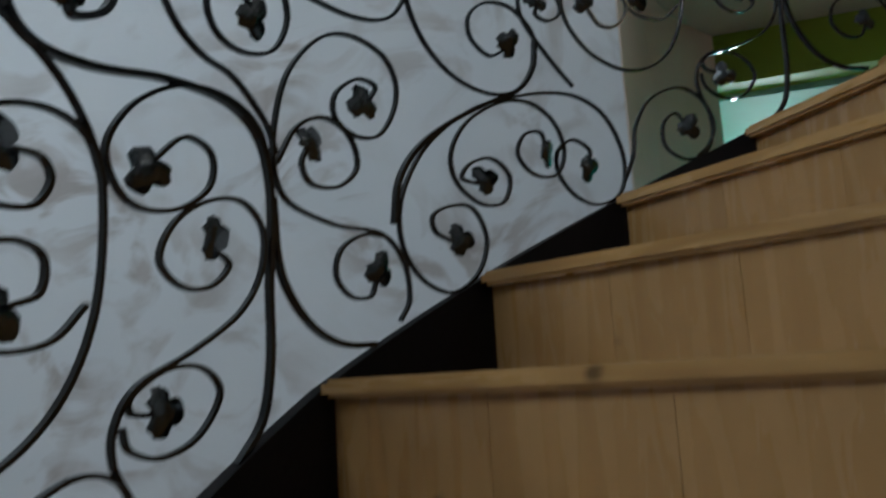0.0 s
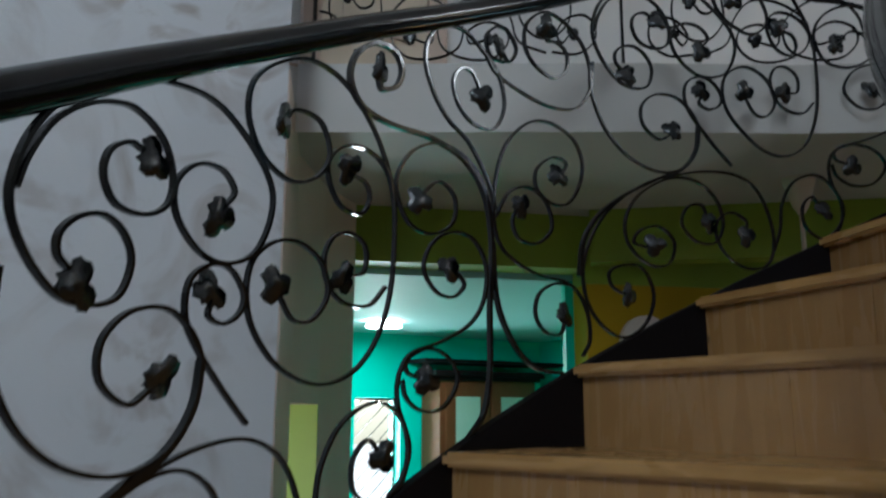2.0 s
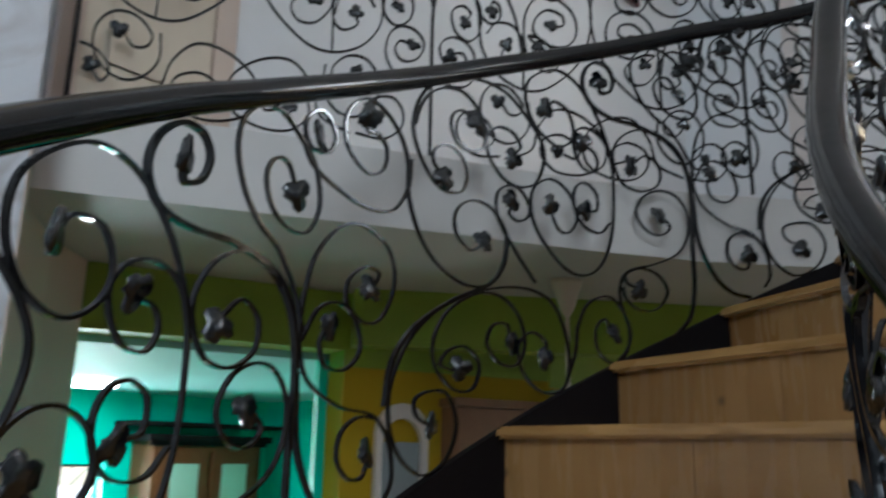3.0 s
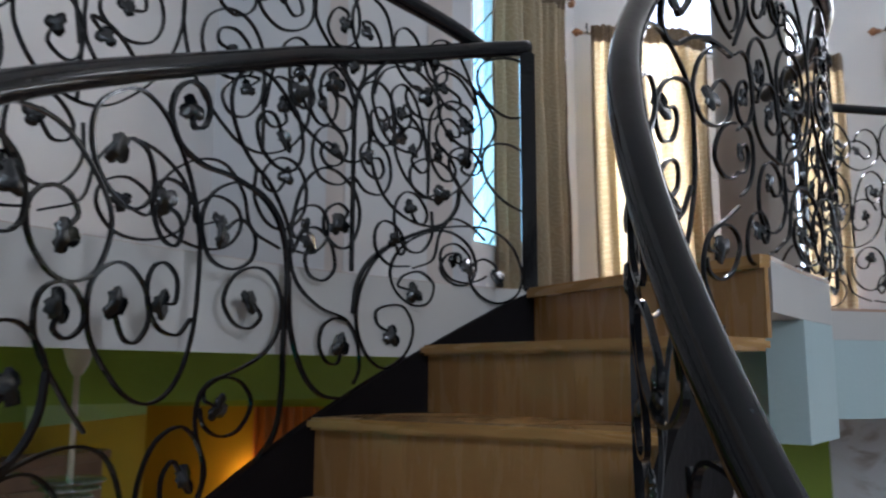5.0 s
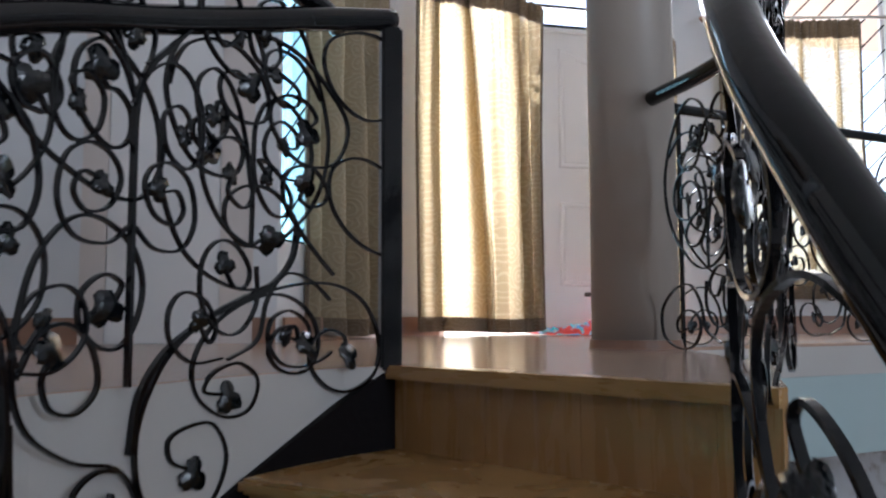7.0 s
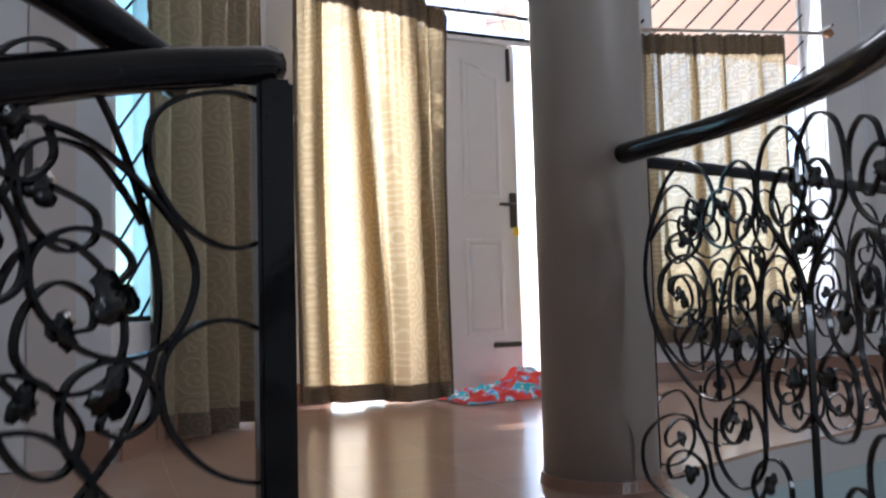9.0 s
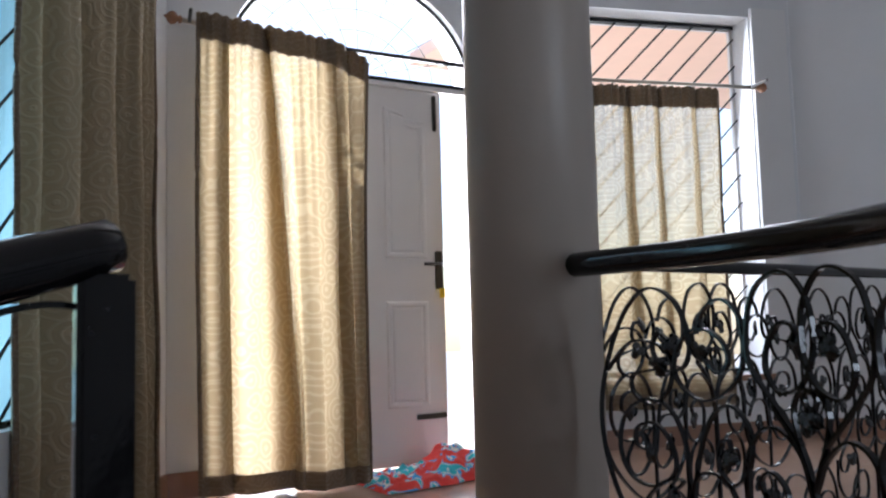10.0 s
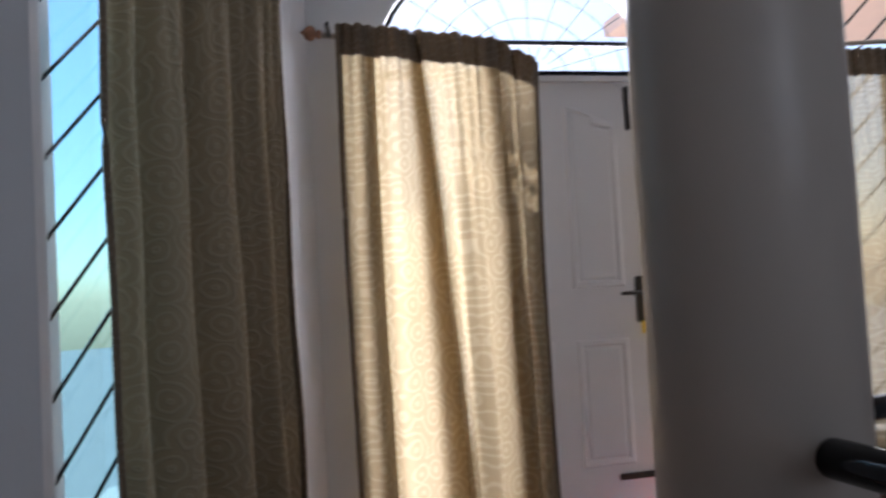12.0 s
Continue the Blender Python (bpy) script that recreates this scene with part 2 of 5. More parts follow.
def patches(cols, scale):
    def f(m, n, l, b, co, mix, bp):
        d = n.new("ShaderNodeTexNoise"); d.inputs["Scale"].default_value = scale; d.inputs["Detail"].default_value = 1; d.inputs["Distortion"].default_value = 1
        l.new(co.outputs["Object"], d.inputs["Vector"])
        r = n.new("ShaderNodeValToRGB"); r.color_ramp.interpolation = "CONSTANT"
        e = r.color_ramp.elements
        e[0].color = (*cols[0], 1); e[0].position = 0
        e[1].color = (*cols[1], 1); e[1].position = 0.46
        for i, c in enumerate(cols[2:]):
            el = e.new(0.535 + 0.04 * i); el.color = (*c, 1)
        l.new(d.outputs["Fac"], r.inputs["Fac"]); l.new(r.outputs["Color"], b.inputs["Base Color"])
    return f


HEAPM = material("printed_cotton", (0.5, 0.1, 0.1), 0.8, extra=patches([(0.75, 0.05, 0.04), (0.80, 0.09, 0.07), (0.06, 0.40, 0.80), (0.78, 0.76, 0.74), (0.05, 0.50, 0.60)], 11))
PRINT = material("mottled_print", (0.3, 0.2, 0.1), 0.5, extra=patches([(0.22, 0.10, 0.05), (0.35, 0.24, 0.12), (0.12, 0.05, 0.03), (0.45, 0.36, 0.22)], 8))


def emitter(name, color, strength):
    m = bpy.data.materials.new(name)
    m.use_nodes = True
    b = m.node_tree.nodes["Principled BSDF"]
    b.inputs["Base Color"].default_value = (*color, 1)
    b.inputs["Emission Color"].default_value = (*color, 1)
    b.inputs["Emission Strength"].default_value = strength
    return m


def clear(name, color, gloss=0.08):
    m = bpy.data.materials.new(name)
    m.use_nodes = True
    n, l = m.node_tree.nodes, m.node_tree.links
    tp = n.new("ShaderNodeBsdfTransparent"); tp.inputs["Color"].default_value = (*color, 1)
    gl = n.new("ShaderNodeBsdfGlossy"); gl.inputs["Roughness"].default_value = 0.05
    ms = n.new("ShaderNodeMixShader"); ms.inputs["Fac"].default_value = gloss
    l.new(tp.outputs[0], ms.inputs[1]); l.new(gl.outputs[0], ms.inputs[2])
    l.new(ms.outputs[0], n["Material Output"].inputs["Surface"])
    return m


TINT = clear("blue_tinted_glass", (0.64, 0.85, 0.90))
GLASS = clear("greenish_lamp_glass", (0.75, 0.9, 0.85), 0.35)
LAMPM = emitter("lit_lamp_glass", (1, 1, 0.97), 8)
FLAME = emitter("lit_flame_bulb", (1, 0.45, 0.08), 10)

# ---- mesh helpers ----
def mesh_of(bm, name, smooth=False):
    me = bpy.data.meshes.new(name)
    bmesh.ops.recalc_face_normals(bm, faces=bm.faces)
    bm.to_mesh(me)
    bm.free()
    if smooth:
        for p in me.polygons:
            p.use_smooth = True
    return me


def part(name, bm, material, parent=None, label="", kind="", category="", smooth=False, group="", m=None):
    ob = new(name, mesh_of(bm, name, smooth))
    for mm in material if isinstance(material, (list, tuple)) else (material,):
        ob.data.materials.append(mm)
    ob.parent = parent
    if m is not None:
        ob.matrix_basis = m
    return tagged(ob, label, category, group, kind)


def thing(name, label, category, at=(0, 0, 0), group=""):
    ob = new(name)
    ob.location = at
    ob.empty_display_size = 0.1
    return tagged(ob, label, category, group)


def box(bm, x0, y0, z0, x1, y1, z1, bevel=0.0, m=None):
    r = bmesh.ops.create_cube(bm, size=1)
    vs = r["verts"]
    bmesh.ops.scale(bm, vec=(x1 - x0, y1 - y0, z1 - z0), verts=vs)
    bmesh.ops.translate(bm, vec=((x0 + x1) / 2, (y0 + y1) / 2, (z0 + z1) / 2), verts=vs)
    if bevel:
        es = list({e for v in vs for e in v.link_edges})
        vs = list({v for f in bmesh.ops.bevel(bm, geom=es, offset=bevel, segments=2, affect="EDGES")["faces"] for v in f.verts} | {v for v in vs if v.is_valid})
    if m is not None:
        bmesh.ops.transform(bm, matrix=m, verts=[v for v in vs if v.is_valid])
    return bm


def boxes(*rows, bevel=0.0):
    bm = bmesh.new()
    for r in rows:
        box(bm, *r, bevel=bevel)
    return bm


def prism(bm, pts, z0, z1):
    """A solid over the outline pts, from z0 to z1 (numbers, or one height a point)."""
    n = len(pts)
    h0 = z0 if isinstance(z0, (list, tuple)) else [z0] * n
    h1 = z1 if isinstance(z1, (list, tuple)) else [z1] * n
    a = [bm.verts.new((x, y, z)) for (x, y), z in zip(pts, h0)]
    b = [bm.verts.new((x, y, z)) for (x, y), z in zip(pts, h1)]
    bm.faces.new(a[::-1])
    bm.faces.new(b)
    for i in range(n):
        j = (i + 1) % n
        bm.faces.new((a[i], a[j], b[j], b[i]))
    return bm


def strip(bm, rows, closed=True):
    """Joins rows of points (sections) by quads, and caps the ends."""
    vs = [[bm.verts.new(p) for p in r] for r in rows]
    n = len(rows[0])
    for a, b in zip(vs, vs[1:]):
        for i in range(n if closed else n - 1):
            j = (i + 1) % n
            bm.faces.new((a[i], a[j], b[j], b[i]))
    if closed:
        bm.faces.new(vs[0][::-1])
        bm.faces.new(vs[-1])
    return bm


def tube(bm, pts, r, n=8, up=(0, 0, 1), flat=1.0):
    """A round bar along pts; flat: its thickness across up over its width."""
    pts = [Vector(p) for p in pts]
    rows = []
    for i, p in enumerate(pts):
        d = (pts[min(i + 1, len(pts) - 1)] - pts[max(i - 1, 0)]).normalized()
        u = Vector(up)
        s = d.cross(u)
        if s.length < 1e-3:
            s = d.cross(Vector((1, 0, 0)))
        s.normalize()
        w = s.cross(d)
        rr = r[i] if isinstance(r, (list, tuple)) else r
        rows.append([p + (s * math.cos(2 * math.pi * k / n) * flat + w * math.sin(2 * math.pi * k / n)) * rr for k in range(n)])
    return strip(bm, rows)


# ---- plan ----
CX, CY = 1.45, 0.17
RO, RI = 1.89, 0.99
RISE, TOP = 0.19, 3.42
LAND = 3.42


def nose_angle(k):
    return 145.7 - 12.61 * k if k >= 0 else 145.7 - 10.5 * k


def nose_z(k):
    return TOP - RISE * (9 - k)


def pol(r, a):
    return (CX + r * math.cos(radians(a)), CY + r * math.sin(radians(a)))


def build_stairs():
    stair = thing("staircase", "curved staircase with varnished wooden treads and risers", "staircase", (CX, CY, 0))
    inv = pose(-CX, -CY, 0)
    for k in range(-8, 9):
        a0, a1 = nose_angle(k), nose_angle(k + 1)
        z = nose_z(k)
        back = 1.2
        outline = [pol(RI, a0), pol(RO, a0)] + [pol(RO, a0 + (a1 - back - a0) * i / 3) for i in (1, 2, 3)] + [pol(RI, a0 + (a1 - back - a0) * i / 3) for i in (3, 2, 1)]
        bm = prism(bmesh.new(), outline, z - 0.03, z)
        bmesh.ops.bevel(bm, geom=[e for e in bm.edges if abs(e.verts[0].co.z - e.verts[1].co.z) < 1e-4], offset=0.007, segments=2, affect="EDGES")
        part("tread", bm, WOOD, stair, m=inv)
    for k in range(-8, 10):
        a0 = nose_angle(k) - 0.9
        z = nose_z(k)
        riser = part("riser", prism(bmesh.new(), [pol(RI, a0 - 0.25), pol(RO, a0 - 0.25), pol(RO, a0 - 0.7), pol(RI, a0 - 0.7)], z - RISE, z - 0.03), BOARD, stair, m=inv)
        cuts = [RI, RI + 0.11 + 0.03 * (k % 3), RI + 0.36 + 0.02 * (k % 2), RI + 0.62, RO]
        for r0, r1 in zip(cuts, cuts[1:]):
            part("board", prism(bmesh.new(), [pol(r0 + 0.0004, a0), pol(r1 - 0.0004, a0), pol(r1 - 0.0004, a0 - 0.26), pol(r0 + 0.0004, a0 - 0.26)], z - RISE, z - 0.03), BOARD, riser)
    for name, r, end in (("outer_stringer", RO + 0.013, 93), ("inner_stringer", RI - 0.013, 83)):
        rows = []
        for i in range(-80, end):
            k = i / 10
            a, z = rail_angle(k), nose_z(min(k, 9.0)) - 0.022
            p, q = pol(r - 0.012, a), pol(r + 0.012, a)
            rows.append([(*p, z - 0.34), (*q, z - 0.34), (*q, z + 0.005), (*p, z + 0.005)])
        part(name, strip(bmesh.new(), rows), DARKWOOD, stair, "near-black painted curved stringer", m=inv)
    return stair


def rail_angle(k):
    k0 = math.floor(k)
    return nose_angle(k0) + (nose_angle(k0 + 1) - nose_angle(k0)) * (k - k0)


build_stairs()

# ---- railings ----
def smooth_path(pts, step=0.04):
    """Points every step metres along a smooth curve through pts; a point holds x, y, base z and top z."""
    P = np.array(pts, dtype=float)
    P = np.vstack([2 * P[0] - P[1], P, 2 * P[-1] - P[-2]])
    out = []
    for i in range(1, len(P) - 2):
        for u in np.linspace(0, 1, 9)[:-1]:
            a, b, c, d = P[i - 1], P[i], P[i + 1], P[i + 2]
            out.append(0.5 * (2 * b + (c - a) * u + (2 * a - 5 * b + 4 * c - d) * u * u + (3 * b - a - 3 * c + d) * u ** 3))
    out.append(P[-2])
    out = np.array(out)
    s = np.r_[0, np.cumsum(np.hypot(*np.diff(out[:, :2], axis=0).T))]
    n = max(2, int(s[-1] / step))
    t = np.linspace(0, s[-1], n + 1)
    return t, np.stack([np.interp(t, s, out[:, j]) for j in range(4)], 1)


class Line:
    """A railing's run: at(s, v) gives the place s metres along it and v high, of 0.93 for its full height, and the way across."""
    def __init__(self, pts):
        self.t, self.p = smooth_path(pts)
        self.length = self.t[-1]

    def base(self, s):
        return [float(np.interp(s, self.t, self.p[:, j])) for j in range(4)]

    def at(self, s, v, off=0.0):
        x, y, z0, z1 = self.base(s)
        x2, y2, _, _ = self.base(min(s + 0.02, self.length))
        x1, y1, _, _ = self.base(max(s - 0.02, 0))
        t = Vector((x2 - x1, y2 - y1, 0)).normalized()
        n = Vector((-t.y, t.x, 0))
        return Vector((x, y, z0 + v / 0.93 * (z1 - z0))) + n * off, t, n


def ribbon(bm, line, sv, width=0.013, thick=0.0055):
    """A flat bar on edge through the (s, v) points."""
    rows = []
    for i, (s, v) in enumerate(sv):
        p, t, n = line.at(s, v)
        a, _, _ = line.at(*sv[max(i - 1, 0)])
        b, _, _ = line.at(*sv[min(i + 1, len(sv) - 1)])
        d = (b - a).normalized()
        w = n.cross(d).normalized() * (thick / 2)
        o = n * (width / 2)
        rows.append([p - w - o, p + w - o, p + w + o, p - w + o])
    return strip(bm, rows)


def leaf_mesh(seed):
    """A domed vine leaf of three lobes, 5 mm thick at its rim, its stalk at the origin."""
    rng = random.Random(seed)
    bm = bmesh.new()
    n = 24
    ring, ring2, back = [], [], []
    for i in range(n):
        a = 2 * math.pi * i / n
        lobe = 0.56 + 0.44 * abs(math.cos(1.5 * a)) ** 0.8
        r = 0.034 * lobe * (1 + rng.uniform(-0.08, 0.08))
        c, s = math.cos(a), math.sin(a)
        cx = 0.026
        ring.append(bm.verts.new((cx + r * c, r * s, 0.002 - 0.006 * (i % 2))))
        ring2.append(bm.verts.new((cx + 0.5 * r * c, 0.5 * r * s, 0.007)))
        back.append(bm.verts.new((cx + 0.95 * r * c, 0.95 * r * s, -0.005)))
    top = bm.verts.new((0.026, 0, 0.004))
    for i in range(n):
        j = (i + 1) % n
        bm.faces.new((ring[i], ring[j], ring2[j], ring2[i]))
        bm.faces.new((ring2[i], ring2[j], top))
        bm.faces.new((back[i], back[j], ring[j], ring[i]))
    bm.faces.new(back[::-1])
    return mesh_of(bm, "leaf", True)


LEAVES = [leaf_mesh(i) for i in range(4)]
for me in LEAVES:
    me.materials.append(LEAFIRON)

# one cell of the stair scrollwork, 1.51 m long: for each bar how many of its ends carry a leaf, whether it is
# a heavy one, and its way as (metres along, height of 0.93)
CELL = 1.51
BARS = {
    "outer_spiral": (2, 0, ((0.378, 0.683), (0.356, 0.711), (0.356, 0.738), (0.385, 0.748), (0.428, 0.735), (0.465, 0.699), (0.483, 0.654), (0.464, 0.617), (0.417, 0.624), (0.362, 0.659), (0.31, 0.726), (0.279, 0.793), (0.28, 0.842), (0.306, 0.886), (0.361, 0.914), (0.446, 0.917), (0.546, 0.893), (0.634, 0.849), (0.71, 0.775), (0.771, 0.688), (0.779, 0.628), (0.745, 0.578), (0.681, 0.581), (0.618, 0.62), (0.566, 0.688), (0.558, 0.741), (0.599, 0.759), (0.656, 0.736), (0.688, 0.693), (0.667, 0.675))),
    "inner_spiral": (1, 0, ((0.491, 0.805), (0.461, 0.825), (0.427, 0.822), (0.42, 0.79), (0.446, 0.744), (0.499, 0.713), (0.543, 0.714), (0.551, 0.755), (0.525, 0.816), (0.472, 0.868), (0.425, 0.888), (0.377, 0.894), (0.33, 0.883), (0.298, 0.85), (0.284, 0.815))),
    "curl_b": (1, 0, ((0.651, 0.535), (0.644, 0.517), (0.676, 0.491), (0.713, 0.492), (0.721, 0.52), (0.688, 0.57), (0.643, 0.593), (0.603, 0.588), (0.593, 0.551), (0.611, 0.499), (0.678, 0.398), (0.742, 0.312))),
    "s_heavy": (2, 0, ((0.805, 0.487), (0.843, 0.43), (0.893, 0.411), (0.932, 0.438), (0.915, 0.499), (0.857, 0.554), (0.792, 0.579), (0.739, 0.567), (0.727, 0.517), (0.748, 0.451), (0.813, 0.365), (0.907, 0.296), (0.996, 0.274), (1.065, 0.301), (1.108, 0.38), (1.119, 0.508), (1.105, 0.602), (1.051, 0.717), (0.965, 0.824), (0.867, 0.885), (0.778, 0.893), (0.719, 0.87), (0.712, 0.809), (0.754, 0.731), (0.828, 0.671), (0.895, 0.663), (0.927, 0.696), (0.897, 0.764), (0.83, 0.799), (0.806, 0.787))),
    "ring_d": (1, 0, ((0.989, 0.453), (1.031, 0.446), (1.034, 0.49), (0.993, 0.529), (0.946, 0.539), (0.92, 0.512), (0.931, 0.459), (0.975, 0.409), (1.046, 0.378), (1.094, 0.396))),
    "ring_e": (1, 0, ((0.989, 0.642), (1.03, 0.615), (1.043, 0.579), (1.016, 0.559), (0.959, 0.592), (0.926, 0.649), (0.927, 0.688), (0.97, 0.701), (1.036, 0.677), (1.093, 0.623), (1.12, 0.542))),
    "curl_f": (1, 0, ((1.201, 0.549), (1.254, 0.562), (1.304, 0.515), (1.299, 0.462), (1.237, 0.456), (1.167, 0.494), (1.128, 0.557), (1.125, 0.609), (1.173, 0.647), (1.253, 0.645), (1.336, 0.596), (1.4, 0.514), (1.424, 0.419))),
    "trunk_g": (1, 1, ((1.062, 0.819), (1.074, 0.794), (1.117, 0.793), (1.134, 0.827), (1.107, 0.871), (1.049, 0.894), (0.995, 0.879), (0.978, 0.833), (1.016, 0.769), (1.102, 0.716), (1.226, 0.663), (1.336, 0.588), (1.4, 0.495), (1.423, 0.381), (1.416, 0.236), (1.415, 0.118), (1.396, 0.033), (1.344, 0))),
    "curl_h": (1, 0, ((1.308, 0.357), (1.335, 0.318), (1.3, 0.305), (1.247, 0.334), (1.208, 0.396), (1.237, 0.439), (1.299, 0.441), (1.363, 0.406), (1.404, 0.337), (1.398, 0.267), (1.353, 0.23), (1.265, 0.228), (1.172, 0.24), (1.136, 0.21), (1.136, 0.158), (1.17, 0.07), (1.152, 0.023), (1.113, 0.008))),
    "curl_i": (1, 0, ((1.196, 0.183), (1.161, 0.21), (1.163, 0.234), (1.22, 0.231), (1.282, 0.191), (1.314, 0.132), (1.273, 0.097), (1.209, 0.115), (1.16, 0.161), (1.147, 0.201))),
    "curl_j": (1, 0, ((0.152, 0.47), (0.169, 0.494), (0.121, 0.521), (0.068, 0.507), (0.066, 0.46), (0.117, 0.409), (0.175, 0.394), (0.216, 0.431), (0.224, 0.486), (0.191, 0.552), (0.114, 0.609), (0.035, 0.625), (-0.039, 0.588), (-0.072, 0.517), (-0.079, 0.429), (-0.046, 0.35), (0.055, 0.265), (0.168, 0.203), (0.222, 0.128), (0.234, 0.051), (0.208, 0.02))),
    "curl_k": (1, 0, ((0.151, 0.122), (0.135, 0.099), (0.089, 0.119), (0.055, 0.17), (0.067, 0.214), (0.12, 0.22), (0.177, 0.194))),
    "stay_l": (0, 1, ((-0.083, 0.38), (-0.074, 0.265), (-0.045, 0.182), (0.005, 0.102), (0.068, 0.044), (0.141, 0.008))),
    "curl_m": (1, 0, ((-0.004, 0.43), (-0.017, 0.405), (0.006, 0.359), (0.067, 0.331), (0.115, 0.351), (0.098, 0.417), (0.041, 0.469), (-0.025, 0.478), (-0.073, 0.434))),
    "foot_outer": (2, 0, ((0.357, 0.109), (0.313, 0.146), (0.307, 0.183), (0.355, 0.183), (0.418, 0.153), (0.453, 0.075), (0.423, 0.016), (0.349, 0.009), (0.275, 0.065), (0.227, 0.143), (0.217, 0.22), (0.245, 0.283), (0.311, 0.335), (0.428, 0.362), (0.53, 0.353), (0.651, 0.327), (0.754, 0.282), (0.836, 0.204), (0.881, 0.092), (0.864, 0.017), (0.795, 0.014), (0.728, 0.058), (0.679, 0.129), (0.68, 0.181), (0.726, 0.191), (0.775, 0.152), (0.776, 0.125))),
    "foot_inner": (2, 0, ((0.44, 0.197), (0.393, 0.227), (0.42, 0.249), (0.482, 0.236), (0.531, 0.179), (0.51, 0.132), (0.443, 0.153), (0.377, 0.225), (0.367, 0.293), (0.419, 0.341), (0.519, 0.349), (0.607, 0.318), (0.675, 0.25), (0.7, 0.173), (0.671, 0.13), (0.604, 0.157), (0.56, 0.217), (0.582, 0.254), (0.631, 0.242), (0.644, 0.207))),
    "s_top": (2, 0, ((0.106, 0.834), (0.118, 0.817), (0.149, 0.807), (0.182, 0.77), (0.176, 0.726), (0.13, 0.719), (0.075, 0.758), (0.039, 0.807), (0.034, 0.855), (0.058, 0.886), (0.111, 0.894), (0.176, 0.856), (0.234, 0.79), (0.261, 0.724), (0.267, 0.644), (0.311, 0.542), (0.387, 0.449), (0.487, 0.379), (0.571, 0.361), (0.622, 0.399), (0.632, 0.468), (0.572, 0.551), (0.494, 0.586), (0.442, 0.571), (0.443, 0.519), (0.494, 0.463), (0.537, 0.463))),
    "heavy_q": (0, 1, ((0.635, 0.456), (0.622, 0.394), (0.571, 0.359), (0.48, 0.36), (0.368, 0.355), (0.278, 0.335), (0.221, 0.288), (0.203, 0.208))),
    "top_ring": (1, 0, ((1.389, 0.738), (1.361, 0.787), (1.321, 0.8), (1.299, 0.772), (1.32, 0.712), (1.374, 0.659), (1.437, 0.638), (1.471, 0.684), (1.451, 0.766), (1.401, 0.828), (1.338, 0.887), (1.272, 0.907), (1.221, 0.888), (1.209, 0.832), (1.239, 0.754), (1.289, 0.685), (1.351, 0.624), (1.413, 0.522), (1.438, 0.449))),
    "top_link": (0, 0, ((-0.104, 0.826), (-0.065, 0.768), (0.023, 0.703), (0.125, 0.645), (0.213, 0.624), (0.264, 0.664), (0.273, 0.73))),
    "top_curl": (1, 0, ((1.463, 0.82), (1.49, 0.788), (1.514, 0.816), (1.483, 0.868), (1.443, 0.882), (1.41, 0.862), (1.426, 0.813), (1.473, 0.79))),
    "foot_curl": (1, 0, ((1.08, 0.104), (1.051, 0.136), (1.012, 0.12), (1.017, 0.064), (1.078, 0.011), (1.143, 0.009), (1.166, 0.061), (1.144, 0.132), (1.074, 0.192), (0.981, 0.198), (0.928, 0.152), (0.912, 0.086), (0.878, 0.036))),
}


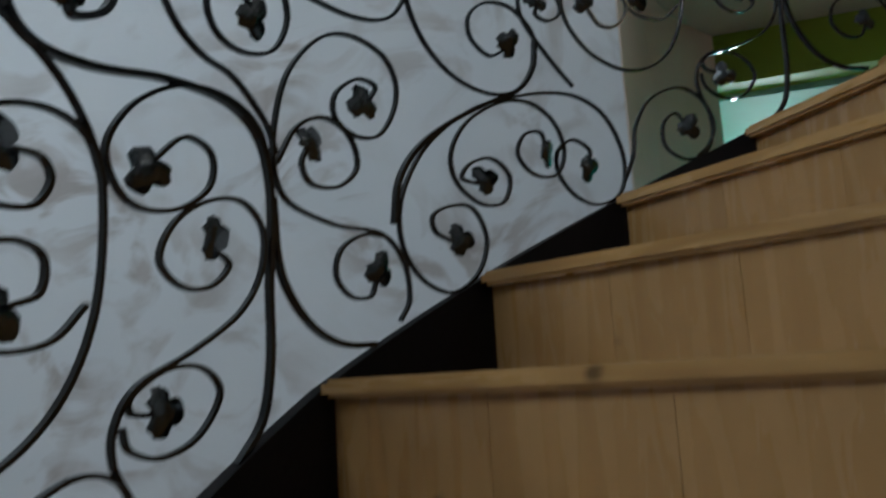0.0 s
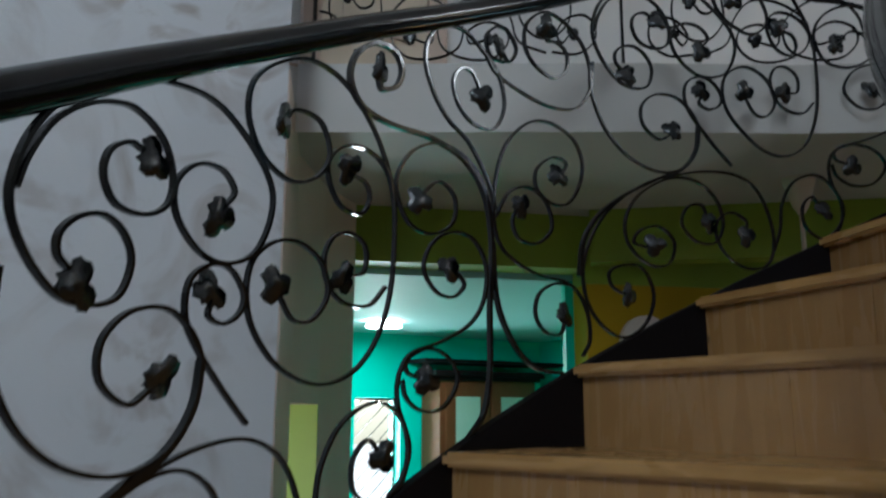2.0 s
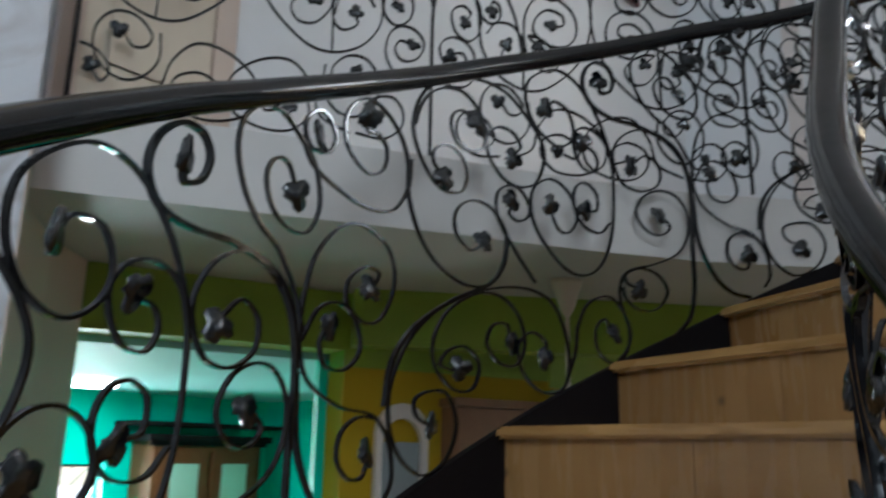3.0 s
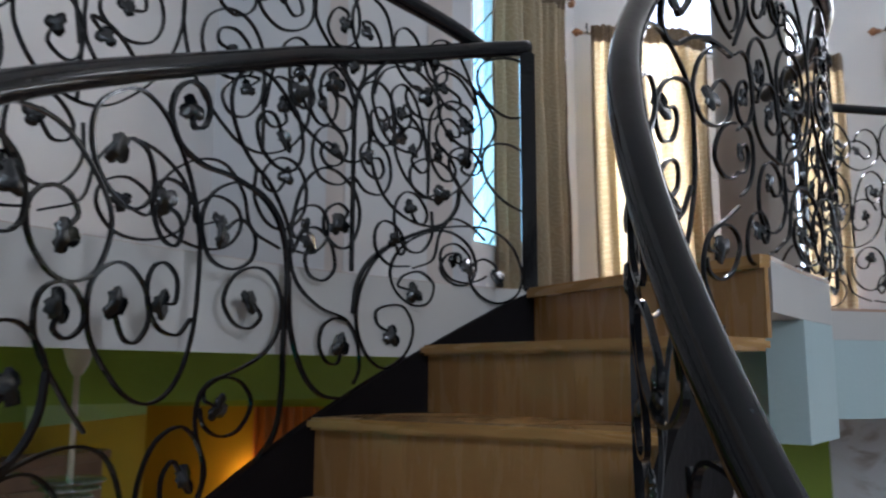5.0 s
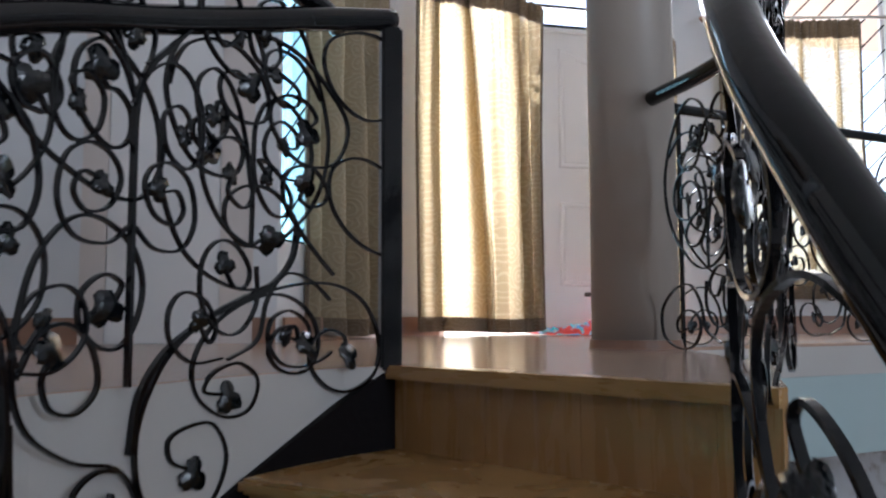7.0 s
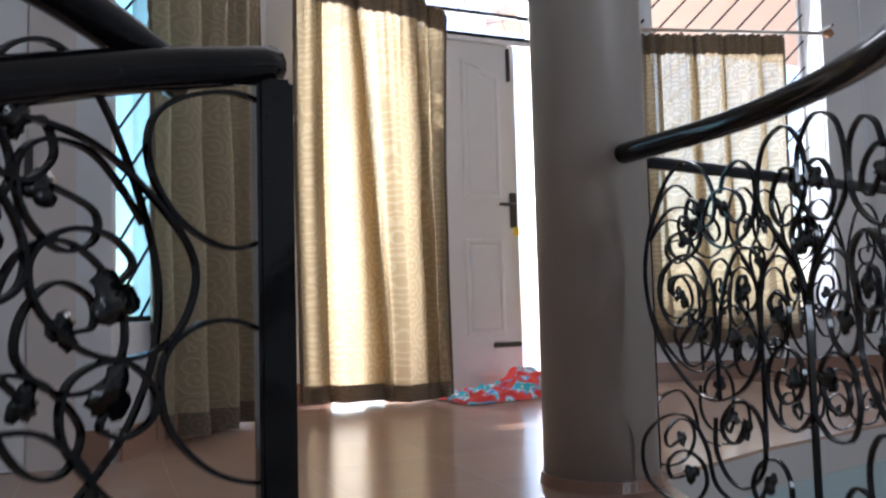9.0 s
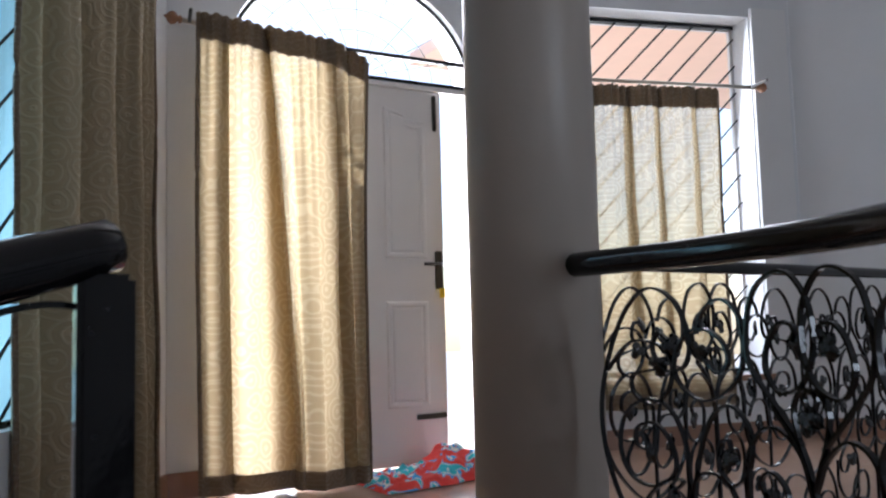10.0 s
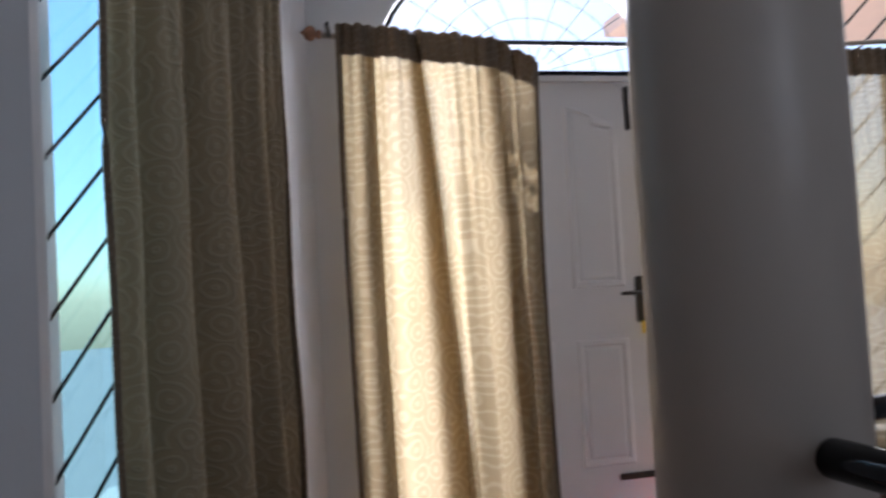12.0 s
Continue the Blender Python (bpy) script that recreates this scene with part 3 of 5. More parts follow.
# half a cell of the level scrollwork, drawn from the column to the stem in its middle; the other half mirrors it
LEVEL_HALF = 0.54
LEVEL_BARS = {
    "end_scroll": (1, 0, ((0.195, 0.755), (0.166, 0.769), (0.152, 0.73), (0.188, 0.693), (0.236, 0.705), (0.25, 0.76), (0.214, 0.835), (0.147, 0.865), (0.083, 0.823), (0.031, 0.728), (0, 0.615), (0.009, 0.502), (0.054, 0.395), (0.126, 0.318), (0.187, 0.282), (0.253, 0.282), (0.325, 0.32), (0.373, 0.391), (0.384, 0.468), (0.388, 0.539))),
    "top_curl": (1, 0, ((0.286, 0.725), (0.32, 0.694), (0.349, 0.716), (0.335, 0.755), (0.289, 0.778), (0.239, 0.765), (0.207, 0.708), (0.225, 0.663), (0.281, 0.639), (0.344, 0.662), (0.384, 0.714), (0.382, 0.797), (0.339, 0.835), (0.291, 0.815), (0.269, 0.769))),
    "side_curl": (1, 0, ((0.156, 0.694), (0.095, 0.678), (0.097, 0.64), (0.143, 0.62), (0.19, 0.654), (0.201, 0.708), (0.168, 0.745), (0.103, 0.753), (0.058, 0.725), (0.023, 0.686))),
    "inner_scroll": (1, 0, ((0.128, 0.523), (0.097, 0.534), (0.102, 0.569), (0.15, 0.581), (0.192, 0.542), (0.198, 0.489), (0.143, 0.451), (0.081, 0.463), (0.051, 0.518), (0.066, 0.588), (0.125, 0.63), (0.188, 0.617), (0.227, 0.554), (0.234, 0.466), (0.235, 0.367), (0.237, 0.28))),
    "low_curl": (1, 0, ((0.192, 0.447), (0.218, 0.475), (0.165, 0.463), (0.114, 0.409), (0.134, 0.361), (0.182, 0.362), (0.223, 0.412), (0.234, 0.466))),
    "mid_scroll": (1, 0, ((0.345, 0.545), (0.339, 0.571), (0.316, 0.558), (0.316, 0.513), (0.349, 0.489), (0.388, 0.527), (0.394, 0.595), (0.35, 0.636), (0.3, 0.609), (0.262, 0.524), (0.239, 0.404))),
    "drop_curl": (1, 0, ((0.3, 0.417), (0.306, 0.383), (0.265, 0.358), (0.236, 0.385), (0.238, 0.452), (0.273, 0.499), (0.327, 0.496), (0.358, 0.454))),
    "top_ring": (1, 0, ((0.505, 0.759), (0.511, 0.784), (0.477, 0.788), (0.449, 0.757), (0.439, 0.709), (0.47, 0.67), (0.522, 0.687), (0.551, 0.74), (0.549, 0.813), (0.516, 0.865), (0.476, 0.879), (0.423, 0.852), (0.397, 0.784), (0.401, 0.714), (0.462, 0.643), (0.516, 0.587))),
    "hook": (1, 0, ((0.546, 0.641), (0.553, 0.669), (0.525, 0.681), (0.501, 0.649), (0.508, 0.599), (0.526, 0.557), (0.543, 0.505))),
    "stem_curl": (1, 0, ((0.426, 0.483), (0.414, 0.511), (0.442, 0.53), (0.476, 0.5), (0.466, 0.438), (0.422, 0.41), (0.386, 0.446), (0.38, 0.527), (0.412, 0.592), (0.46, 0.608), (0.509, 0.575), (0.539, 0.516))),
    "foot_ring": (1, 0, ((0.471, 0.357), (0.439, 0.362), (0.424, 0.327), (0.449, 0.297), (0.494, 0.313), (0.515, 0.364), (0.493, 0.403), (0.449, 0.413), (0.407, 0.38), (0.396, 0.309), (0.427, 0.254), (0.49, 0.248), (0.534, 0.283))),
    "stem": (0, 1, ((0.456, 0.643), (0.512, 0.58), (0.537, 0.5), (0.54, 0.38), (0.54, 0.25), (0.54, 0.0))),
    "foot_left": (1, 0, ((0.116, 0.08), (0.063, 0.065), (0.055, 0.106), (0.11, 0.141), (0.169, 0.12), (0.179, 0.067), (0.132, 0.016), (0.049, 0.012), (-0.027, 0.054), (-0.033, 0.144), (0.04, 0.213), (0.126, 0.227), (0.185, 0.163), (0.213, 0.075), (0.299, 0.036))),
    "foot_mid": (1, 0, ((0.311, 0.222), (0.283, 0.186), (0.248, 0.194), (0.242, 0.232), (0.284, 0.277), (0.339, 0.277), (0.376, 0.225), (0.371, 0.145), (0.319, 0.091), (0.26, 0.097), (0.218, 0.156), (0.22, 0.236))),
    "foot_right": (1, 0, ((0.376, 0.106), (0.35, 0.072), (0.333, 0.106), (0.364, 0.156), (0.419, 0.171), (0.453, 0.136), (0.449, 0.077), (0.395, 0.035), (0.316, 0.04))),
}
for key, (leaves, heavy, pts) in list(LEVEL_BARS.items()):
    if key != "stem":
        LEVEL_BARS[key + "_mirrored"] = (leaves, heavy, tuple((2 * LEVEL_HALF - s, v) for s, v in pts))


def spline(pts, n=6):
    P = np.array(pts, dtype=float)
    P = np.vstack([2 * P[0] - P[1], P, 2 * P[-1] - P[-2]])
    out = []
    for i in range(1, len(P) - 2):
        for u in np.linspace(0, 1, n + 1)[:-1]:
            a, b, c, d = P[i - 1], P[i], P[i + 1], P[i + 2]
            out.append(tuple(0.5 * (2 * b + (c - a) * u + (2 * a - 5 * b + 4 * c - d) * u * u + (3 * b - a - 3 * c + d) * u ** 3)))
    out.append(tuple(P[-2]))
    return out


def add_leaf(line, scroll, tip, before, n, size=1.0):
    p, t, nn = line.at(*tip)
    q, _, _ = line.at(*before)
    d = (p - q).normalized()
    side = nn.cross(d).normalized()
    m = Matrix((d, side, nn)).transposed().to_4x4()
    leaf = new("leaf", LEAVES[n % 4])
    leaf.parent = scroll
    leaf.matrix_basis = Matrix.Translation(p - d * 0.008) @ m @ pose(0, 0, 0, (n * 37) % 40 - 20, (n * 53) % 36 - 18, (n * 71) % 50 - 25) @ Matrix.Scale(size, 4)


def scrollwork(rail, line, s0, s1, start=0.0, bars=BARS, cell=CELL, leaf_size=1.0, closer=None):
    """Fills the run from s0 to s1 with cells; start: the s of a cell's beginning; closer: rows
    of (s, shift) by which the smith drew the shapes together."""
    c = start + cell * (math.floor((s0 - start) / cell) - 1)
    n = 0
    while c < s1:
        for leaves, heavy, pts in bars.values():
            sv = [(c + s, v) for s, v in spline(pts, 5)]
            if closer:
                sv = [(s + float(np.interp(s, *zip(*closer))), v) for s, v in sv]
            run, runs = [], []
            for p in sv + [None]:
                if p is not None and s0 <= p[0] <= s1:
                    run.append(p)
                elif run:
                    runs.append(run)
                    run = []
            for run in runs:
                if len(run) < (6 if len(run) == len(sv) else 13):
                    continue
                scroll = part("upright_bar" if heavy else "scroll", ribbon(bmesh.new(), line, run, 0.012 if heavy else 0.009, (0.009 if heavy else 0.006) * (0.5 + 0.5 * leaf_size)), IRON, rail)
                if leaves in (1, 2) and run[0] == sv[0]:
                    add_leaf(line, scroll, run[0], run[2], n, leaf_size)
                    n += 1
                if leaves in (2, 3) and run[-1] == sv[-1]:
                    add_leaf(line, scroll, run[-1], run[-3], n + 2, leaf_size)
                    n += 1
        c += cell


def handrail(rail, line, r=0.027, ends=(0, 0), drop=0.0):
    bm = bmesh.new()
    run = [Vector((*line.base(s)[:2], line.base(s)[3] - drop)) for s in np.linspace(0, line.length, max(4, int(line.length / 0.06)))]
    tip = run[-1] + (run[-1] - run[-2]).normalized() * 0.028
    tube(bm, run + [tip, tip + (tip - run[-1]) * 0.25], [r] * (len(run) + 1) + [r * 0.7], 14)
    return part("handrail", bm, IRON, rail, smooth=True)


OVER_K = [-9, -0.6, -0.3, 0.3, 0.8, 1.3, 1.9, 2.4, 3.3, 4.5, 5.2, 6.2, 7.0, 7.75, 8.3, 8.9, 9.0]
OVER_V = [0.78, 0.785, 0.808, 0.835, 0.862, 0.885, 0.91, 0.93, 0.948, 0.963, 0.972, 0.962, 0.945, 0.9, 0.872, 0.833, 0.82]


def over(k):
    return float(np.interp(k, OVER_K, OVER_V))


outer = Line([(*pol(RO + 0.013, rail_angle(k / 2)), nose_z(k / 2) - 0.02, nose_z(k / 2) + over(k / 2)) for k in range(-14, 19)])
rail = thing("outer_railing", "glossy black wrought-iron scroll railing on the outer side of the stairs", "railing")
handrail(rail, outer)
S_K0 = min(range(len(outer.t)), key=lambda i: abs(outer.p[i][2] - (nose_z(0) - 0.02)))
scrollwork(rail, outer, 0.3, outer.length, outer.t[S_K0] % CELL, closer=((4.75, 0), (5.1, -0.075), (5.4, -0.075), (5.8, -0.145)))
nx, ny = 3.065, 1.165
part("newel_post", boxes((nx - 0.025, ny - 0.025, LAND - 0.01, nx + 0.025, ny + 0.025, LAND + 0.80), bevel=0.006), IRON, rail)


def inner_r(k):
    return float(np.interp(k, [-8, 0, 2.3, 3.5, 9], [1.05, 1.04, 0.995, 0.965, 0.965]))


def inner_over(k):
    return float(np.interp(k, [-8, 0, 2.5, 3.5, 4, 4.6, 5.5, 9], [0.74, 0.75, 0.755, 0.785, 0.82, 0.86, 0.89, 0.88]))


ipts = [(*pol(inner_r(k / 2), rail_angle(k / 2)), nose_z(k / 2) - 0.02, nose_z(k / 2) + inner_over(k / 2)) for k in range(-12, 17)]
ipts += [(2.37, 0.64, 3.40, 4.24), (2.58, 0.45, 3.42, 4.27), (2.83, 0.27, 3.42, 4.28), (3.10, 0.17, 3.42, 4.28), (3.38, 0.13, 3.42, 4.28), (3.68, 0.14, 3.42, 4.28)]
inner = Line(ipts)
rail = thing("inner_railing", "glossy black wrought-iron railing of scrolls and vine leaves round the stairwell", "railing")
handrail(rail, inner)
LEVEL_RUN = 2 * LEVEL_HALF
scrollwork(rail, inner, 0.3, inner.length - 1.5 * LEVEL_RUN, 0.2)
scrollwork(rail, inner, inner.length - 1.5 * LEVEL_RUN, inner.length - 0.02, inner.length - 0.06, {k: (l, h, tuple((-s, v) for s, v in p)) for k, (l, h, p) in LEVEL_BARS.items()}, LEVEL_RUN, 0.72)

guard = Line([(3.02, 1.29, 3.42, 4.20), (2.90, 1.42, 3.42, 4.25), (2.66, 1.62, 3.42, 4.27), (2.35, 1.87, 3.42, 4.30), (1.95, 2.16, 3.42, 4.32), (1.45, 2.43, 3.42, 4.32), (0.86, 2.76, 3.42, 4.32)])
rail = thing("landing_railing", "glossy black wrought-iron railing of scrolls and leaves along the landing edge", "railing")
handrail(rail, guard)
part("post", boxes((0.855, 2.745, LAND, 0.865, 2.755, 4.30)), IRON, rail)
scrollwork(rail, guard, 0.02, guard.length - 0.01, 0.04, LEVEL_BARS, LEVEL_RUN, 0.72)

well = Line([(3.86, -0.02, 3.42, 4.30), (3.98, -0.55, 3.42, 4.30), (4.10, -1.10, 3.42, 4.30), (4.25, -1.8, 3.42, 4.30), (4.4, -2.6, 3.42, 4.30), (4.6, -4.38, 3.42, 4.30)])
rail = thing("well_railing", "glossy black wrought-iron railing of scrolls and leaves before the window", "railing")
handrail(rail, well, 0.02)
part("post", boxes((3.85, -0.06, LAND, 3.862, -0.048, 4.29)), IRON, rail)
scrollwork(rail, well, 0.01, 3.2, 0.03, LEVEL_BARS, LEVEL_RUN, 0.72)

# ---- landing slab and floors ----
EDGE = [(0.83, 2.80), (1.30, 2.52), (1.75, 2.25), (2.15, 2.03), (2.50, 1.80), (2.80, 1.52), (3.02, 1.28), (3.074, 1.143)]
INNER = [(2.31, 0.665), (2.58, 0.49), (2.83, 0.31), (3.10, 0.21), (3.42, 0.13), (3.80, -0.02), (3.98, -0.55), (4.10, -1.10), (4.25, -1.8), (4.4, -2.6), (4.6, -4.4)]
# east side: a bay of three walls
BAY = [(5.60, -4.4), (5.50, -2.95), (5.98, -1.15), (5.98, 0.62), (4.83, 1.33)]
out_edge = [(6.2, -4.4), (6.2, 1.6), (5.05, 1.6), (5.05, 4.2), (0.60, 4.2), (0.60, 2.80)]
slab = EDGE + INNER + out_edge
slab = slab[::-1]


def edges_between(pts, z0, z1, thick, bm):
    for (x0, y0), (x1, y1) in zip(pts, pts[1:]):
        d = Vector((x1 - x0, y1 - y0)).normalized() * 0.0005
        n = Vector((-d.y, d.x)).normalized() * thick
        prism(bm, [(x0, y0), (x1, y1), (x1 + n.x, y1 + n.y), (x0 + n.x, y0 + n.y)], z0, z1)
    return bm


part("landing_slab", prism(bmesh.new(), slab, LAND - 0.13, LAND - 0.012), SLAB, kind="structure")
part("slab_edge", edges_between(EDGE, LAND - 0.225, LAND - 0.002, -0.004, bmesh.new()), SLAB, kind="structure")
part("slab_edge", edges_between(INNER[1:], LAND - 0.45, LAND - 0.131, 0.10, bmesh.new()), FASCIA, kind="structure")
part("floor", prism(bmesh.new(), slab, LAND - 0.012, LAND), TILE, kind="structure")
part("landing_nosing", prism(bmesh.new(), [pol(RI, 32.2), pol(RO, 32.2), pol(RO, 30.2), pol(RI, 30.2)], LAND - 0.03, LAND + 0.001), WOOD, kind="structure")

# ---- walls ----
CEIL = 6.45


def wall(bm, a, b, z0, z1, thick=0.2, holes=()):
    """A wall from a to b (plan), thick to its right-hand side; holes: (from, to, bottom, top) along it."""
    a, b = Vector(a), Vector(b)
    length = (b - a).length
    d = (b - a).normalized()
    n = Vector((d.y, -d.x)) * thick

    def piece(s0, s1, h0, h1):
        if s1 - s0 < 1e-4 or h1 - h0 < 1e-4:
            return
        p, q = a + d * s0, a + d * s1
        prism(bm, [tuple(p), tuple(q), tuple(q + n), tuple(p + n)], h0, h1)
    s = 0
    for f, t, lo, hi in sorted(holes):
        piece(s, f, z0, z1)
        piece(f, t, z0, lo)
        piece(f, t, hi, z1)
        s = t
    piece(s, length, z0, z1)
    return bm


part("wall_marble", prism(bmesh.new(), [(-3.0, 2.02), (0.10, 2.45), (0.72, 2.56), (0.72, 2.78), (-3.0, 2.3)], 0, CEIL), MARBLE, kind="structure")
part("wall_return", wall(bmesh.new(), (0.726, 2.565), (1.02, 3.28), 0, LAND - 0.132, -0.15), RETURNP, kind="structure")
part("wall_return", wall(bmesh.new(), (1.26, 3.62), (1.50, 3.84), 0, LAND - 0.132, -0.15), RETURNP, kind="structure")
part("wall_return", wall(bmesh.new(), (1.02, 3.28), (1.26, 3.62), 2.39, LAND - 0.132, -0.15), RETURNP, kind="structure")
part("wall_upper_north", wall(bmesh.new(), (0.72, 2.81), (5.03, 2.81), LAND, CEIL, -0.2), WHITE, kind="structure")
part("wall_upper_west", wall(bmesh.new(), (4.83, 1.355), (4.83, 2.81), LAND, CEIL, 0.2), PALE, kind="structure")
part("wall_bay_side", wall(bmesh.new(), (5.98, 0.62), (4.834, 1.355), LAND, CEIL, 0.2, holes=[(0.90, 1.335, LAND + 0.45, 5.85)]), PALE, kind="structure")
part("wall_bay_right", wall(bmesh.new(), (5.50, -2.95), (5.98, -1.15), LAND, CEIL, 0.2, holes=[(0.28, 1.35, LAND + 0.38, 5.93)]), PALE, kind="structure")
part("wall_corner", wall(wall(bmesh.new(), (4.98, -4.4), (4.98, -3.401), LAND, CEIL, 0.2), (4.98, -3.4), (5.50, -2.952), LAND, CEIL, 0.2), PALE, kind="structure")

# wall with the arched doorway
DY, DR, DH, SPRING = -0.32, 0.67, 0.56, 5.40


def arched_wall():
    bm = bmesh.new()
    x = 5.98
    box(bm, x, DY + DR, LAND, x + 0.22, 0.618, CEIL)
    box(bm, x, -1.15, LAND, x + 0.22, DY - DR, CEIL)
    n = 24
    for i in range(n):
        a0, a1 = math.pi * i / n, math.pi * (i + 1) / n
        y0, z0 = DY + DR * math.cos(a0), SPRING + DH * math.sin(a0)
        y1, z1 = DY + DR * math.cos(a1), SPRING + DH * math.sin(a1)
        f = [bm.verts.new((xx, yy, zz)) for xx in (x, x + 0.22) for yy, zz in ((y0, z0), (y1, z1), (y1, CEIL), (y0, CEIL))]
        for q in ((0, 1, 2, 3), (7, 6, 5, 4), (0, 4, 5, 1)):
            bm.faces.new([f[k] for k in q])
    return bm


part("wall_door", arched_wall(), PALE, kind="structure")
# unseen filler behind the bay corner, blocks light leaking between the two walls
part("wall_corner", boxes((5.99, 0.612, LAND, 6.24, 0.86, CEIL)), PALE, kind="structure")
part("wall_south", boxes((-3.2, -4.6, 0, 5.5, -4.4, CEIL)), PALE, kind="structure")
part("wall_west", boxes((-3.2, -4.4, 0, -3.0, 2.1, CEIL)), WHITE, kind="structure")
part("ceiling", prism(bmesh.new(), [(-3.2, -4.6), (5.3, -4.6), (6.2, -1.3), (6.25, 0.9), (5.06, 1.6), (5.04, 3.02), (-3.2, 3.02)], CEIL, CEIL + 0.2), WHITE, kind="structure")

# ground floor rooms
part("ground_floor", boxes((-3.2, -4.6, -0.1, 6.3, 9.2, 0.0)), TILE, kind="structure")
g0, g1, g2 = (1.50, 3.84), (2.53, 3.48), (3.60, 3.10)
gb, ob = bmesh.new(), bmesh.new()
gl = (Vector(g1) - Vector(g0)).length
wall(gb, g0, g1, 3.03, LAND - 0.132, -0.18)
wall(gb, g1, g2, 2.96, LAND - 0.132, -0.18)
wall(ob, g1, g2, 0, 2.959, -0.18)
part("wall_green", gb, GREEN, kind="structure")
part("wall_ochre", ob, OCHRE, kind="structure")
part("wall_ochre_east", wall(bmesh.new(), (5.9, 5.2), (5.9, 1.2), 0, 2.93, -0.2, holes=[(2.88, 3.49, 1.3, 2.925)]), OCHRE, kind="structure")
part("wall_pale_east", wall(bmesh.new(), (5.9, 1.199), (5.9, -0.35), 0, 2.93, -0.2), BEIGE, kind="structure")
part("wall_green_panel", wall(bmesh.new(), (5.9, -0.351), (5.9, -0.95), 0, 2.93, -0.2), GREEN, kind="structure")
part("wall_mottled_east", wall(bmesh.new(), (5.9, -0.951), (5.9, -4.4), 0, 2.93, -0.2), MARBLE, kind="structure")
part("wall_green_east", wall(bmesh.new(), (5.9, 5.2), (5.9, -4.4), 2.931, LAND - 0.132, -0.2), GREEN, kind="structure")
part("green_beam", wall(bmesh.new(), (2.47, 3.37), (4.70, 1.46), 3.04, LAND - 0.132, -0.12), GREEN, kind="structure")
part("wall_ochre_kitchen_side", boxes((4.801, 3.1, 0, 4.82, 5.2, 2.93), (3.61, 3.1, 0, 4.80, 3.29, 2.93)), OCHRE, kind="structure")
part("wall_green_kitchen_side", boxes((4.801, 3.1, 2.931, 4.82, 5.2, LAND - 0.132), (3.61, 3.1, 2.931, 4.80, 3.29, LAND - 0.132)), GREEN, kind="structure")
part("wall_ochre_north", boxes((4.82, 5.2, 0, 6.1, 5.4, LAND)), OCHRE, kind="structure")
part("lower_ceiling", boxes((5.051, 1.61, LAND - 0.13, 6.1, 5.4, LAND), (3.9, 4.21, LAND - 0.13, 5.05, 5.4, LAND)), WHITE, kind="structure")
# turquoise kitchen beyond the opening
part("wall_turquoise", boxes((0.7, 6.6, 0, 2.75, 6.8, 3.2), (3.16, 6.6, 0, 4.8, 6.8, 3.2), (2.75, 6.6, 0, 3.16, 6.8, 1.2), (2.75, 6.6, 2.48, 3.16, 6.8, 3.2)), TEAL, kind="structure")
part("wall_turquoise", boxes((0.70, 4.5, 0, 0.9, 6.6, 3.2), (4.6, 3.3, 0, 4.8, 6.6, 3.2)), TEAL, kind="structure")
part("wall_turquoise", wall(bmesh.new(), (2.548, 3.66), (3.60, 3.30), 0, 3.0, -0.05), TEAL, kind="structure")
part("turquoise_jamb", wall(bmesh.new(), (2.534, 3.482), (2.60, 3.66), 0, 3.03, 0.02), TEAL, kind="structure")
part("kitchen_ceiling", prism(bmesh.new(), [(0.7, 4.15), (1.52, 4.02), (2.60, 3.67), (4.8, 3.4), (4.8, 6.8), (0.7, 6.8)], 3.0, 3.2), KITCEIL, kind="structure")
# unseen wall and ceiling, added to keep sky light out of the back room
part("unseen_back_wall", boxes((-3.2, 4.32, 0, 0.5, 4.5, LAND + 0.2), (-3.4, 2.1, 0, -3.2, 4.5, LAND + 0.2)), WHITE, kind="structure")
part("unseen_back_ceiling", boxes((-3.2, 3.03, LAND, 0.59, 4.3, LAND + 0.15)), WHITE, kind="structure")
part("lime_wall", wall(bmesh.new(), (0.5, 3.9), (0.95, 4.3), 0, 3.0, -0.1), LIME, kind="structure")
part("lime_wall", wall(bmesh.new(), (0.95, 4.3), (1.4, 4.0), 0, 3.0, -0.1), LIME, kind="structure")

part("lime_jamb", wall(bmesh.new(), (1.2556, 3.616), (1.1546, 3.726), 0, 2.388, 0.005), LIME, kind="structure")

# ground, yard and sky's bounce outside
part("ground", boxes((6.31, -60, -0.15, 90, 60, -0.05), (-60, 9.2, -0.15, 90, 60, -0.06)), GROUND, kind="structure")
part("balcony_floor", boxes((6.2, -4.4, LAND - 0.25, 8.2, 1.8, LAND - 0.03)), BALC, kind="structure")
part("porch_ceiling", boxes((6.1, -5.4, 6.2, 8.0, -1.6, 6.3)), SOFFIT, kind="structure")
# column
bm = bmesh.new()
bmesh.ops.create_cone(bm, cap_ends=True, segments=48, radius1=0.153, radius2=0.153, depth=CEIL - LAND - 0.03)
part("column", bm, COLUMN, kind="structure", smooth=True, m=pose(3.84, 0.145, (CEIL + LAND + 0.03) / 2))
bm = bmesh.new()
bmesh.ops.create_cone(bm, cap_ends=True, segments=48, radius1=0.165, radius2=0.159, depth=0.03)
part("column_base", bm, SKIRT, kind="structure", m=pose(3.84, 0.145, LAND + 0.015))
bm = bmesh.new()
bmesh.ops.create_cone(bm, cap_ends=True, segments=32, radius1=0.18, radius2=0.18, depth=0.5)
part("column_below", bm, FASCIA, kind="structure", smooth=True, m=pose(3.84, 0.145, LAND - 0.27))

